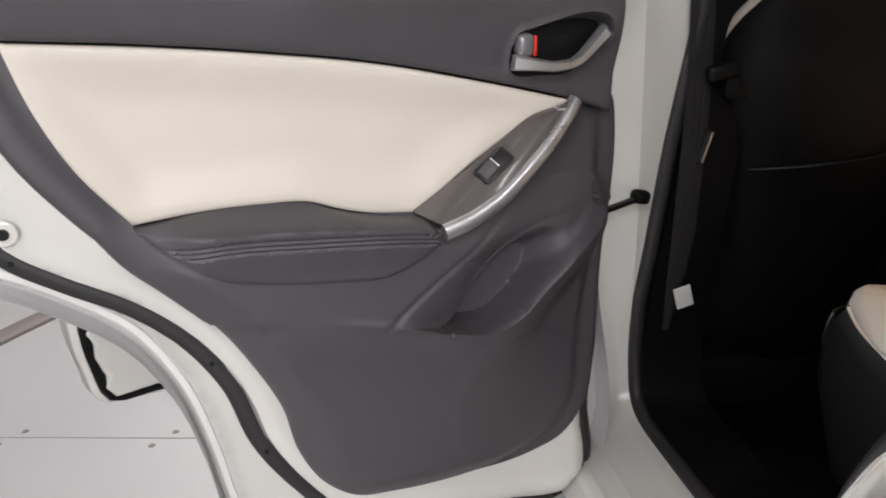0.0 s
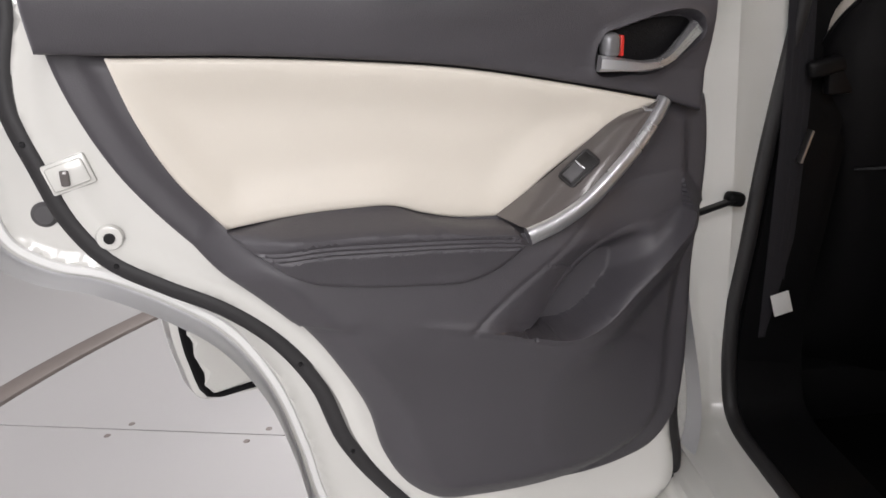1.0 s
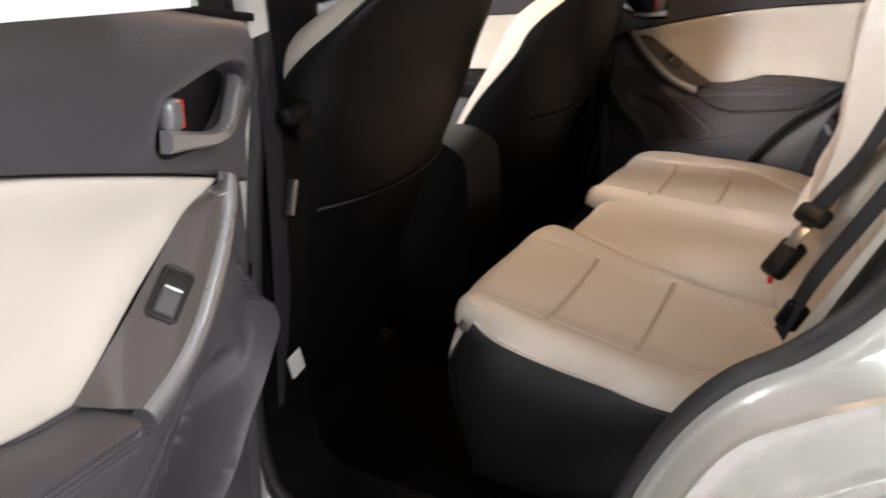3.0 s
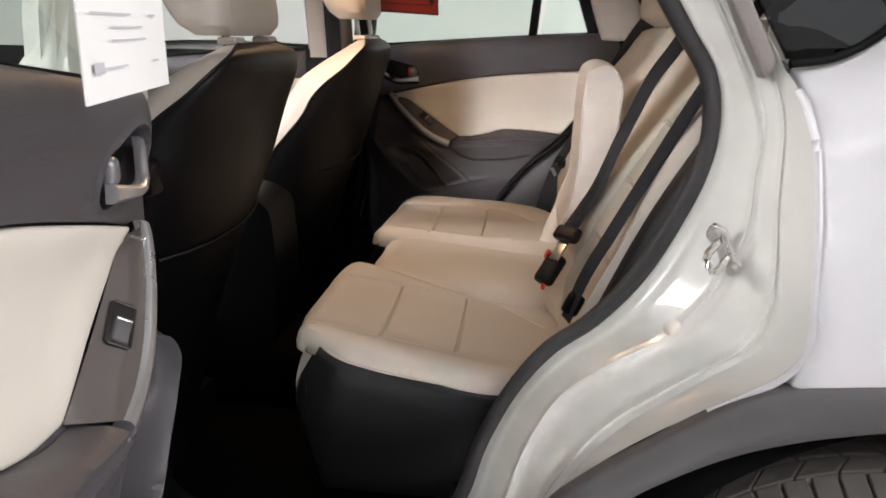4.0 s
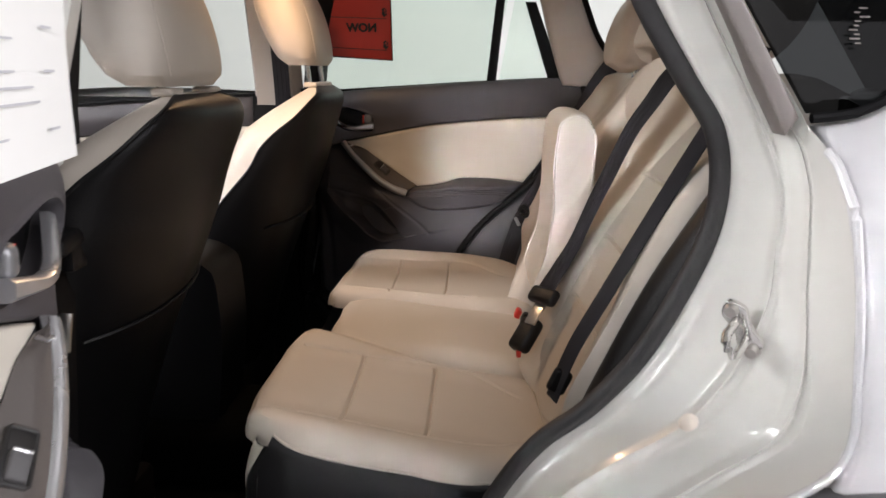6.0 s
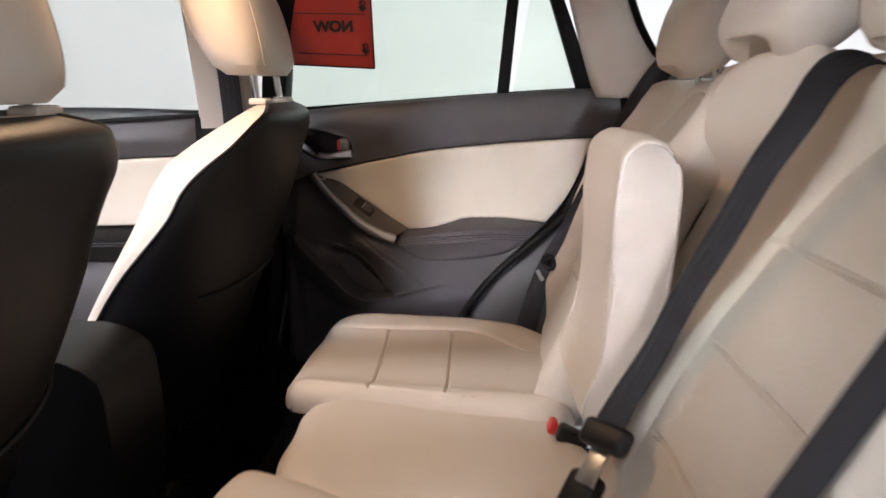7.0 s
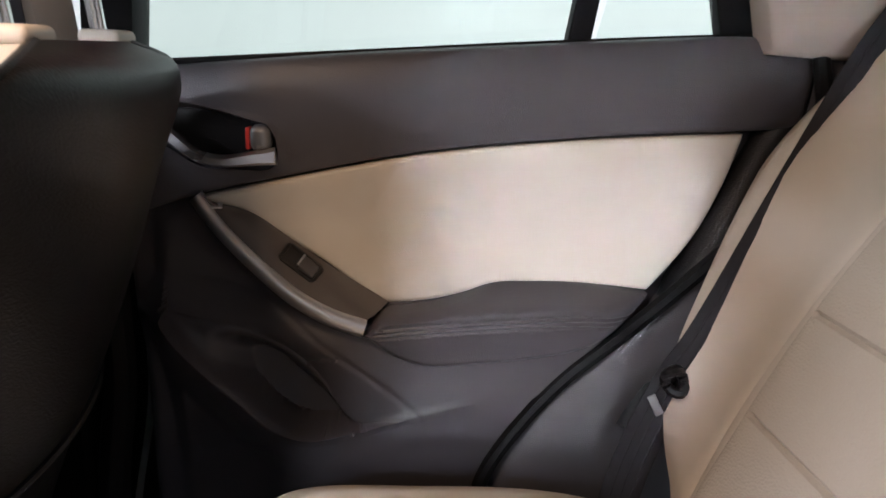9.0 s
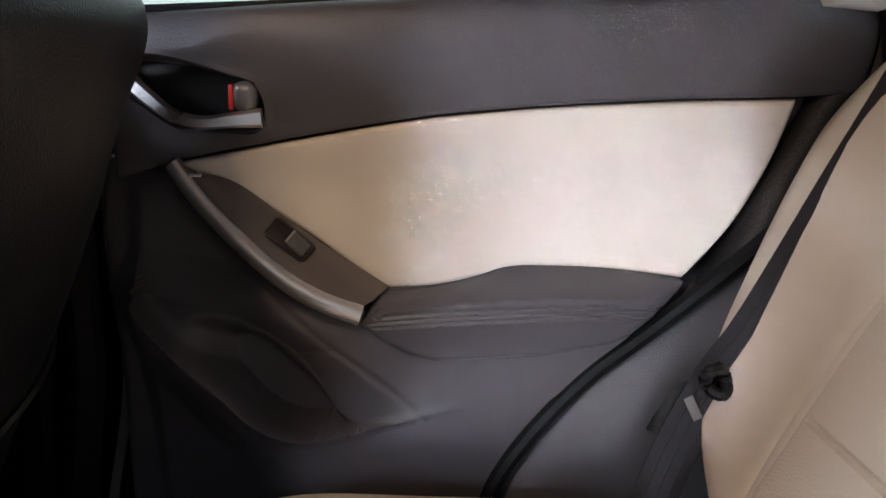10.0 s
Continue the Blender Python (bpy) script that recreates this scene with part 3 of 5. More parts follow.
    ws = spline([(-0.82, 1.19), (-0.850, 1.057), (-0.832, 0.985), (-0.812, 0.922), (-0.778, 0.868), (-0.717, 0.822), (-0.654, 0.782), (-0.591, 0.722), (-0.543, 0.645), (-0.512, 0.55), (-0.468, 0.475), (-0.415, 0.412), (-0.30, 0.366), (-0.13, 0.345), (-0.035, 0.340), (-0.008, 0.362), (-0.008, 0.50), (-0.006, 0.80), (-0.006, 1.10)], 0.015)
    ws = np.array([(u, sink(u, v)) for u, v in ws])
    ring = np.concatenate([ws, [[-0.006, 1.4], [-0.8, 1.4]]])

    def pressed(u, v, q):
        p = np.stack([u, v], 1)
        g = gap_to(p, ws) * np.where(inside(p, ring), 1, -1)
        return -0.058 * sstep(g, 0.016, -0.006) + 0.006 * np.exp(-(((q - 0.018) / 0.006) ** 2)) + 0.004 * np.exp(-(((g - 0.03) / 0.012) ** 2))

    # White steel; on the shut door the gap's shade is its black colour.
    add("door_shell", plate([(u * 0.996, v + 0.004, *c) for u, v, *c in skin], at_x(0.776), pressed, 0.010, 0.005, 0.03, [([tuple(p) for p in ws[2:-2:4]], 0.008, 0.0)], 0.012), PAINTIN if open_door else RUBBER, "white painted inner door steel" if open_door else "inner door steel, coloured black for the shade behind the closed card")
    add("weatherstrip", tube([(0.806, u, v) for u, v in ws], 0.0155, 10, up=(1, 0, 0)), SEAL, "black rubber door seal")
    if open_door:
        hem = spline([(u, sink(u, v)) for u, v in ((-0.905, 1.06), (-0.902, 0.98), (-0.887, 0.893), (-0.846, 0.860), (-0.795, 0.840), (-0.722, 0.795), (-0.656, 0.740), (-0.606, 0.655), (-0.572, 0.540), (-0.553, 0.445), (-0.530, 0.390))], 0.012)
        add("sealer_bead", tube([(0.829, u, v) for u, v in hem], 0.006, 8, flat=0.7, up=(1, 0, 0)), PAPER, "cream sealer bead along the hem")
        studs = [0.09, 0.17, 0.30, 0.38, 0.46, 0.55, 0.62]
        for s in studs:
            u, v = ws[int(s * len(ws))]
            add("clip", lathe([(0, 0.0), (0.003, 0.0), (0.004, 0.003)], Matrix.Translation((0.7895, u - 0.002, v)), 8), BLACK)
        lt = add("latch", block(0.008, 0.050, 0.036, Matrix.Translation((0.7745, -0.797, 0.953)) @ Matrix.Rotation(radians(16), 4, "X"), 0.003), PAINTIN, "recessed steel door latch")
        add("latch_plate", block(0.004, 0.042, 0.028, Matrix.Translation((0.7695, -0.797, 0.953)) @ Matrix.Rotation(radians(16), 4, "X"), 0.003), PAINTIN, "", lt)
        add("latch_claw", block(0.006, 0.010, 0.018, Matrix.Translation((0.7665, -0.800, 0.950)), 0.002), BEZEL, "", lt)
        add("plug", lathe([(0, -0.004), (0.011, -0.004), (0.016, 0.0), (0.018, 0.005)], Matrix.Translation((0.834, -0.846, 0.896)), 20), CLAD, "grey rubber plug")
        hs = add("hinge_bolt", lathe([(0, -0.002), (0.010, -0.003), (0.014, -0.002), (0.016, 0.003)], Matrix.Translation((0.769, -0.766, 0.876)), 20), PAINTIN, "child lock switch in a pressed dimple")
        add("bolt_hole", lathe([(0, -0.0035), (0.006, -0.0035), (0.0065, 0.0)], Matrix.Translation((0.7665, -0.766, 0.876)), 14), BLACK, "", hs)
    # window frame and glass
    lean = lambda v: 0.765 - 0.30 * max(0.0, v - 1.15)
    win = lambda u, v, h: (lean(v) - h, u, v)
    fr = [[(0.012, 1.12), (-0.02, 1.30), (-0.075, 1.50)], [(-0.825, 1.19), (-0.765, 1.33), (-0.69, 1.47)], [(-0.075, 1.50), (-0.35, 1.515), (-0.69, 1.47)]]
    for num, line in enumerate(fr):
        pts = spline(line, 0.04)
        if open_door and num == 0:
            add("window_frame", strip([(lean(v) + 0.012, u - 0.012, v) for u, v in pts], (0, 1, 0.4), 0.020, 0.03), RUBBER, "black rubber window channel")
            add("window_frame", strip([(lean(v) + 0.006, u + 0.022, v) for u, v in pts], (0, 1, 0.4), 0.046, 0.040), PAINTIN, "white painted window post")
            continue
        add("window_frame", strip([(lean(v) + 0.012, u, v) for u, v in pts], (0, 1, 0.4) if line is not fr[2] else (0, 0, 1), 0.10 if open_door and num == 1 else 0.06, 0.05), PAINTIN if open_door and num else RUBBER, "window frame")
    add("window_divider", plate([(-0.515, 1.175, 1), (-0.543, 1.178, 1), (-0.567, 1.49, 1), (-0.543, 1.49, 1)], win, None, 0.03, 0.003, 0.02), RUBBER, "black window divider bar")
    add("rear_edge_trim", plate([(-0.697, 1.190, 1), (-0.741, 1.186, 1), (-0.648, 1.40, 1), (-0.619, 1.40, 1)], win, None, 0.03, 0.003, 0.02), RUBBER, "black window edge trim")
    add("belt_strip", strip([(0.752 - 0.002, u, v - 0.004) for u, v in spline(BELT, 0.03)], (1, 0, 0), 0.018, 0.008), RUBBER, "black rubber belt strip")
    g = add("window", plate([(0.01, 1.10, 1), (-0.51, 1.135, 1), (-0.585, 1.48, 1), (-0.08, 1.49, 1)], lambda u, v, h: (lean(v) + 0.012 - h, u, v), None, 0.1, 0.0, 0.004), GLASS, "clear greenish window glass")
    g.visible_shadow = False
    q = add("quarter_window", plate([(-0.545, 1.14, 1), (-0.70, 1.16, 1), (-0.63, 1.42, 1), (-0.60, 1.48, 1)], lambda u, v, h: (lean(v) + 0.012 - h, u, v), None, 0.1, 0.0, 0.004), GLASS, "small clear quarter glass")
    q.visible_shadow = False
    return d


rear_door(OPEN_LEFT, "white rear door standing wide open, dark grey card with cream leather insert", True)
rear_door(CLOSED_RIGHT, "closed rear door, dark grey card with cream leather insert", False)


# ---- rear bench ----
def rear_bench():
    b = empty("rear_seat", "cream leather rear bench with dark side panels and folded centre armrest", "car seat", at=(0.03, -0.4, 0.41))
    top = lambda z0: (lambda u, v, h: (u, v, z0 + h))

    def cushion(u, v, q, x0, x1, fall=0.05, lift=0.03):
        mid, half = (x0 + x1) / 2, (x1 - x0) / 2
        k = np.abs(u - mid) / half
        return lift * sstep(k, 0.45, 0.95) * 0.6 - fall * np.clip((-0.30 - v) / 0.3, -0.5, 1)

    def seat_pad(x0, x1, out, inset, xin):
        crs = [([(x0 + inset[0], -0.286), (x1 - inset[1], -0.283)], 0.0026, 0.0065), ([(x0 + inset[0], -0.420), (x1 - inset[1], -0.420)], 0.0026, 0.0065),
               ([(x0 + inset[0], -0.17), (x0 + inset[0] - 0.004, -0.30), (x0 + inset[0], -0.50), (x0 + inset[0] + 0.05, -0.575)], 0.0024, 0.0045),
               ([(x1 - inset[1], -0.17), (x1 - inset[1] + 0.004, -0.30), (x1 - inset[1], -0.50), (x1 - inset[1] - 0.05, -0.575)], 0.0024, 0.0045)]
        return plate(out, top(0.665), lambda u, v, q: cushion(u, v, q, x0, x1, 0.05 if x0 < 0 else 0.015, 0.03 if x0 < 0 else 0.05), 0.014, 0.040, 0.012, crs)

    lo = [(-0.530, -0.185), (-0.505, -0.150), (-0.44, -0.130), (-0.30, -0.122), (-0.16, -0.135), (-0.105, -0.165), (-0.105, -0.22), (-0.13, -0.31), (-0.155, -0.44), (-0.165, -0.62), (-0.30, -0.66), (-0.50, -0.64), (-0.545, -0.55), (-0.548, -0.35)]
    part("cushion", seat_pad(-0.53, -0.12, lo, (0.058, 0.075), 0), BEIGE, b, "cream leather seat cushion with stitched seams")
    ro = [(0.600, -0.185), (0.570, -0.155), (0.50, -0.135), (0.36, -0.125), (0.23, -0.130), (0.165, -0.160), (0.160, -0.22), (0.165, -0.31), (0.16, -0.44), (0.15, -0.62), (0.30, -0.66), (0.55, -0.645), (0.610, -0.55), (0.628, -0.35)]
    part("cushion", seat_pad(0.16, 0.61, ro, (0.03, 0.075), 0), BEIGE, b, "cream leather seat cushion with stitched seams")
    co = [(-0.135, -0.230), (-0.10, -0.200), (0.02, -0.193), (0.14, -0.200), (0.175, -0.230), (0.175, -0.44), (0.165, -0.62), (0.02, -0.65), (-0.15, -0.62), (-0.145, -0.44)]
    part("centre_cushion", plate(co, top(0.677), lambda u, v, q: -0.03 * np.clip((-0.25 - v) / 0.35, -0.3, 1) + 0.012 * np.cos(np.clip((u - 0.02) / 0.3, -1, 1) * 3.1), 0.014, 0.035, 0.05), BEIGE, b, "cream leather centre cushion")
    # dark side panel of the near end, its upper border falling towards the backrest
    border = [(-0.66, 0.606), (-0.50, 0.622), (-0.45, 0.627), (-0.36, 0.638), (-0.30, 0.648), (-0.258, 0.658), (-0.225, 0.671), (-0.203, 0.684)]
    front_at = [(0.40, -0.205), (0.50, -0.184), (0.56, -0.172), (0.62, -0.176), (0.66, -0.188), (0.69, -0.203)]
    cols = list(np.linspace(-0.66, -0.26, 12)) + list(np.linspace(-0.245, -0.203, 6))
    rows = []
    for q in (0, 0.02, 0.05, 0.1, 0.2, 0.35, 0.5, 0.65, 0.8, 1.0):
        row = []
        for y in cols:
            z0 = smooth_at(border, y)
            z = z0 + (0.40 - z0) * q
            yy = -0.66 + (y + 0.66) / (0.66 - 0.203) * (interp(front_at, z) + 0.66)
            row.append((-0.5455 - 0.012 * min(1, q / 0.07) ** 0.6 + 0.028 * q * q - 0.004 * math.sin(math.pi * (y + 0.66) / 0.457), yy, z))
        rows.append(row)
    part("side_panel", ribbon(rows), BLACK, b, "black leather side panel")
    part("piping", tube([(p[0] - 0.001, p[1], p[2] + 0.001) for p in rows[0]], 0.0022, 6), BEIGE, b)
    # cream corner that narrows down the front edge, black below it
    corner, lower = [], []
    for z in np.linspace(0.672, 0.40, 15):
        yf = interp(front_at, z)
        x0 = -0.5455 - 0.012 + 0.028 * ((0.68 - z) / 0.28) ** 2
        s = min(1.0, max(0.0, (0.66 - z) / 0.115)) ** 0.9
        arc = [(x0 + 0.040 * (1 - math.cos(a)), yf + 0.024 * math.sin(a), z) for a in np.linspace(0, math.pi / 2, 9)]
        if z > 0.53:
            corner.append([tuple(Vector((x0 + 0.040 * (1 - math.cos(a)), yf + 0.024 * math.sin(a), z)) + Vector((-0.0015, 0.0015, 0))) for a in np.linspace(0.15 + 1.3 * s, math.pi / 2, 7)])
        lower.append(arc)
    part("corner_base", ribbon(lower), BLACK, b, "black leather corner")
    part("corner_panel", ribbon(corner), BEIGE, b, "cream leather corner strip")
    for x0, x1 in ((-0.518, 0.02), (0.02, 0.600)):
        rows = [[(x, interp(front_at, z) + 0.024 + 0.008 * math.sin(math.pi * k / 8), z) for k, x in enumerate(np.linspace(x0, x1, 9))] for z in np.linspace(0.66, 0.40, 8)]
        part("front_panel", ribbon(rows), BLACK, b, "black leather front panel under the cushion")
    rows = [[(x, y, z) for x, y in ((0.600, -0.152), (0.622, -0.165), (0.632, -0.20), (0.636, -0.40), (0.63, -0.66))] for z in (0.63, 0.55, 0.40)]
    part("side_panel", ribbon(rows), BLACK, b, "black leather side panel")
    # backrests on the leaning plane
    n, up = Vector((0, 0.909, 0.4165)), Vector((0, -0.4165, 0.909))
    o = Vector((0, -0.674, 0.815))
    lean = lambda u, v, h: tuple(o + Vector((u, 0, 0)) + up * v + n * h)
    S = lambda z: (z - 0.815) / 0.909

    def back_h(x0, x1):
        mid, half = (x0 + x1) / 2, (x1 - x0) / 2
        return lambda u, v, q: 0.045 * sstep(np.abs(u - mid) / half, 0.50, 0.85) - 0.03 * sstep(v, S(1.02), S(1.18))

    right = [(0.560, S(0.66)), (0.640, S(0.74)), (0.690, S(0.88)), (0.715, S(1.03)), (0.705, S(1.14)), (0.670, S(1.205)), (0.610, S(1.228)), (0.45, S(1.236)), (0.20, S(1.236)), (0.155, S(1.21)), (0.150, S(1.0)), (0.150, S(0.75)), (0.19, S(0.65)), (0.4, S(0.63))]
    cr = [([(0.285, S(z)), (0.515, S(z))], 0.0026, 0.0055) for z in (0.818, 0.927, 1.040)]
    cr += [([(x, S(0.68)), (x + s * 0.012, S(0.80)), (x, S(0.95)), (x - s * 0.02, S(1.04)), (x - s * 0.03, S(1.15)), (x - s * 0.06, S(1.20))], 0.003, 0.003) for x, s in ((0.535, 1), (0.275, -1))]
    part("backrest", plate(right, lean, back_h(0.15, 0.71), 0.016, 0.045, 0.05, cr), BEIGE, b, "cream leather backrest with quilted cross seams")
    left = [(-0.505, S(0.66)), (-0.580, S(0.74)), (-0.605, S(0.88)), (-0.625, S(1.03)), (-0.615, S(1.14)), (-0.585, S(1.205)), (-0.53, S(1.228)), (-0.40, S(1.236)), (-0.20, S(1.236)), (-0.155, S(1.21)), (-0.150, S(1.0)), (-0.150, S(0.75)), (-0.19, S(0.65)), (-0.35, S(0.63))]
    cl = [([(-0.49, S(z)), (-0.25, S(z))], 0.0026, 0.0055) for z in (0.818, 0.927, 1.040)]
    cl += [([(x, S(0.68)), (x + s * 0.012, S(0.80)), (x, S(0.95)), (x - s * 0.02, S(1.04)), (x - s * 0.03, S(1.15)), (x - s * 0.06, S(1.20))], 0.003, 0.003) for x, s in ((-0.25, 1), (-0.49, -1))]
    part("backrest", plate(left, lean, back_h(-0.62, -0.15), 0.016, 0.045, 0.05, cl), BEIGE, b, "cream leather backrest with quilted cross seams")
    mid = [(-0.150, S(0.70)), (-0.152, S(1.05)), (-0.150, S(1.22)), (-0.11, S(1.237)), (0.10, S(1.237)), (0.148, S(1.22)), (0.152, S(1.05)), (0.150, S(0.70))]
    part("backrest", plate(mid, lean, lambda u, v, q: 0.020 * sstep(v, S(1.10), S(1.16)) - 0.045 * sstep(v, S(1.12), S(1.08)), 0.02, 0.03, 0.03), BEIGE, b, "cream leather centre backrest behind the armrest")
    # perforated centre panels between the seams
    def panel(xa, xb, x0, x1):
        out = [(xa, S(0.70)), (xa + 0.008 * (1 if xa > xb else -1), S(0.80)), (xa, S(0.95)), (xa - 0.02 * (1 if xa > xb else -1), S(1.04)), (xa - 0.035 * (1 if xa > xb else -1), S(1.14)), ((xa * 2 + xb) / 3, S(1.19)), ((xa + xb * 2) / 3, S(1.19)), (xb + 0.035 * (1 if xa > xb else -1), S(1.14)), (xb + 0.02 * (1 if xa > xb else -1), S(1.04)), (xb, S(0.95)), (xb - 0.008 * (1 if xa > xb else -1), S(0.80)), (xb, S(0.70))]
        bh = back_h(x0, x1)
        seams = [([(min(xa, xb) + 0.004, S(z)), (max(xa, xb) - 0.004, S(z))], 0.0026, 0.0065) for z in (0.818, 0.927, 1.040)]
        return plate(out, lean, lambda u, v, q: bh(u, v, q) + 0.004, 0.014, 0.006, 0.012, seams)

    part("centre_panel", panel(0.522, 0.272, 0.15, 0.71), PERF, b, "perforated cream leather centre panel")
    part("centre_panel", panel(-0.495, -0.245, -0.62, -0.15), PERF, b, "perforated cream leather centre panel")
    # dark outboard bolsters
    for sx in (-1, 1):
        xo = -0.625 if sx < 0 else 0.71
        line = [(xo - 0.00 * sx, S(0.70)), (xo + sx * 0.03, S(0.80)), (xo + sx * 0.045, S(0.95)), (xo + sx * 0.055, S(1.08)), (xo + sx * 0.04, S(1.16))]
        pts = spline(line, 0.03)
        part("side_bolster", tube([lean(u, v, 0.005) for u, v in pts], [0.022 + 0.018 * math.sin(math.pi * i / (len(pts) - 1)) for i in range(len(pts))], 12), BLACK, b, "black leather side bolster")
    # folded armrest
    a0, a1 = -0.128, 0.138
    prof = [(-0.606, 0.78), (-0.626, 0.86), (-0.632, 0.98), (-0.636, 1.085), (-0.644, 1.122), (-0.664, 1.134), (-0.690, 1.129), (-0.704, 1.110), (-0.709, 1.04), (-0.703, 0.92), (-0.680, 0.80)]
    loop = spline(prof, 0.010, True)
    cen = loop.mean(0)
    shrink = lambda d: np.array([p - (p - cen) / np.linalg.norm(p - cen) * d for p in loop])
    rows = []
    for x, d in ((a0, 0.009), (a0 + 0.002, 0.004), (a0 + 0.006, 0.001), (a0 + 0.014, 0.0), (-0.06, -0.002), (0.005, -0.003), (0.07, -0.002), (a1 - 0.024, 0.0), (a1 - 0.010, 0.003), (a1 - 0.003, 0.009), (a1, 0.018)):
        rows.append([(x, *p) for p in shrink(d)])
    bm = ribbon(rows, True)
    bm.verts.ensure_lookup_table()
    k = len(loop)
    for i0, sgn in ((0, 1), (len(rows) - 1, -1)):
        bm.faces.new([bm.verts[i0 * k + i] for i in range(k)][::sgn])
    bmesh.ops.recalc_face_normals(bm, faces=bm.faces[:])
    ar = part("armrest", bm, BEIGE, b, "upright cream leather centre armrest")
    for xx, dd in ((a0 + 0.0015, 0.0055), (a1 - 0.0015, 0.0085)):
        part("piping", tube([(xx, *p) for p in shrink(dd)], 0.0026, 6, True), BEIGE, ar)
    # headrests
    for xc, w, z0, z1, arch in ((0.425, 0.122, 1.208, 1.40, 0.012), (0.030, 0.150, 1.218, 1.37, 0.036), (-0.365, 0.125, 1.212, 1.40, 0.012)):
        rows, yc = [], -0.858
        for k in range(15):
            s = k / 14
            z = z0 + (z1 - z0) * s
            e = math.sin(math.pi * min(max(s, 0.001), 0.999)) ** 0.20
            ww, dd = w * (0.95 + 0.05 * math.sin(s * 3)) * e, 0.064 * e
            y = yc - 0.05 * s
            rows.append([(xc + ww * abs(math.cos(t)) ** 0.5 * (1 if math.cos(t) >= 0 else -1), y + dd * abs(math.sin(t)) ** 0.62 * (1 if math.sin(t) >= 0 else -1), z + arch * (1 - s) ** 3 * (1 - abs(math.cos(t)) ** 3)) for t in (2 * math.pi * q / 32 for q in range(32))])
        bm = ribbon(rows, True)
        bm.verts.ensure_lookup_table()
        bm.faces.new([bm.verts[i] for i in range(32)][::-1])
        bm.faces.new([bm.verts[len(rows) * 32 - 32 + i] for i in range(32)])
        hr = part("headrest", bm, BEIGE, b, "low cream leather headrest")
        for sx in (-0.05, 0.05):
            part("post", tube([(xc + sx, yc - 0.035, z0 - 0.04), (xc + sx, yc - 0.035, z0 + 0.06)], 0.006, 12), CHROME, hr, "chrome post")
    return b


rear_bench()


# ---- front seats ----
REAR = [(0.40, 0.13), (0.45, 0.10), (0.60, 0.055), (0.80, -0.012), (0.90, -0.055), (1.00, -0.088), (1.08, -0.110), (1.12, -0.119), (1.15, -0.124), (1.17, -0.116), (1.184, -0.092)]
THICK = [(0.40, 0.24), (0.60, 0.27), (0.80, 0.252), (0.90, 0.240), (1.00, 0.222), (1.08, 0.198), (1.12, 0.154), (1.15, 0.112), (1.17, 0.074), (1.184, 0.030)]
HALF = [(0.40, 0.215), (0.60, 0.232), (0.80, 0.242), (0.95, 0.252), (1.04, 0.250), (1.09, 0.238), (1.13, 0.214), (1.155, 0.182), (1.17, 0.150), (1.184, 0.085)]
SPLIT = [(0.40, 0.85), (0.60, 0.85), (0.80, 0.83), (0.90, 0.76), (0.934, 0.70), (1.00, 0.58), (1.04, 0.55), (1.08, 0.46), (1.12, 0.34), (1.15, 0.30), (1.17, 0.22), (1.184, 0.2)]


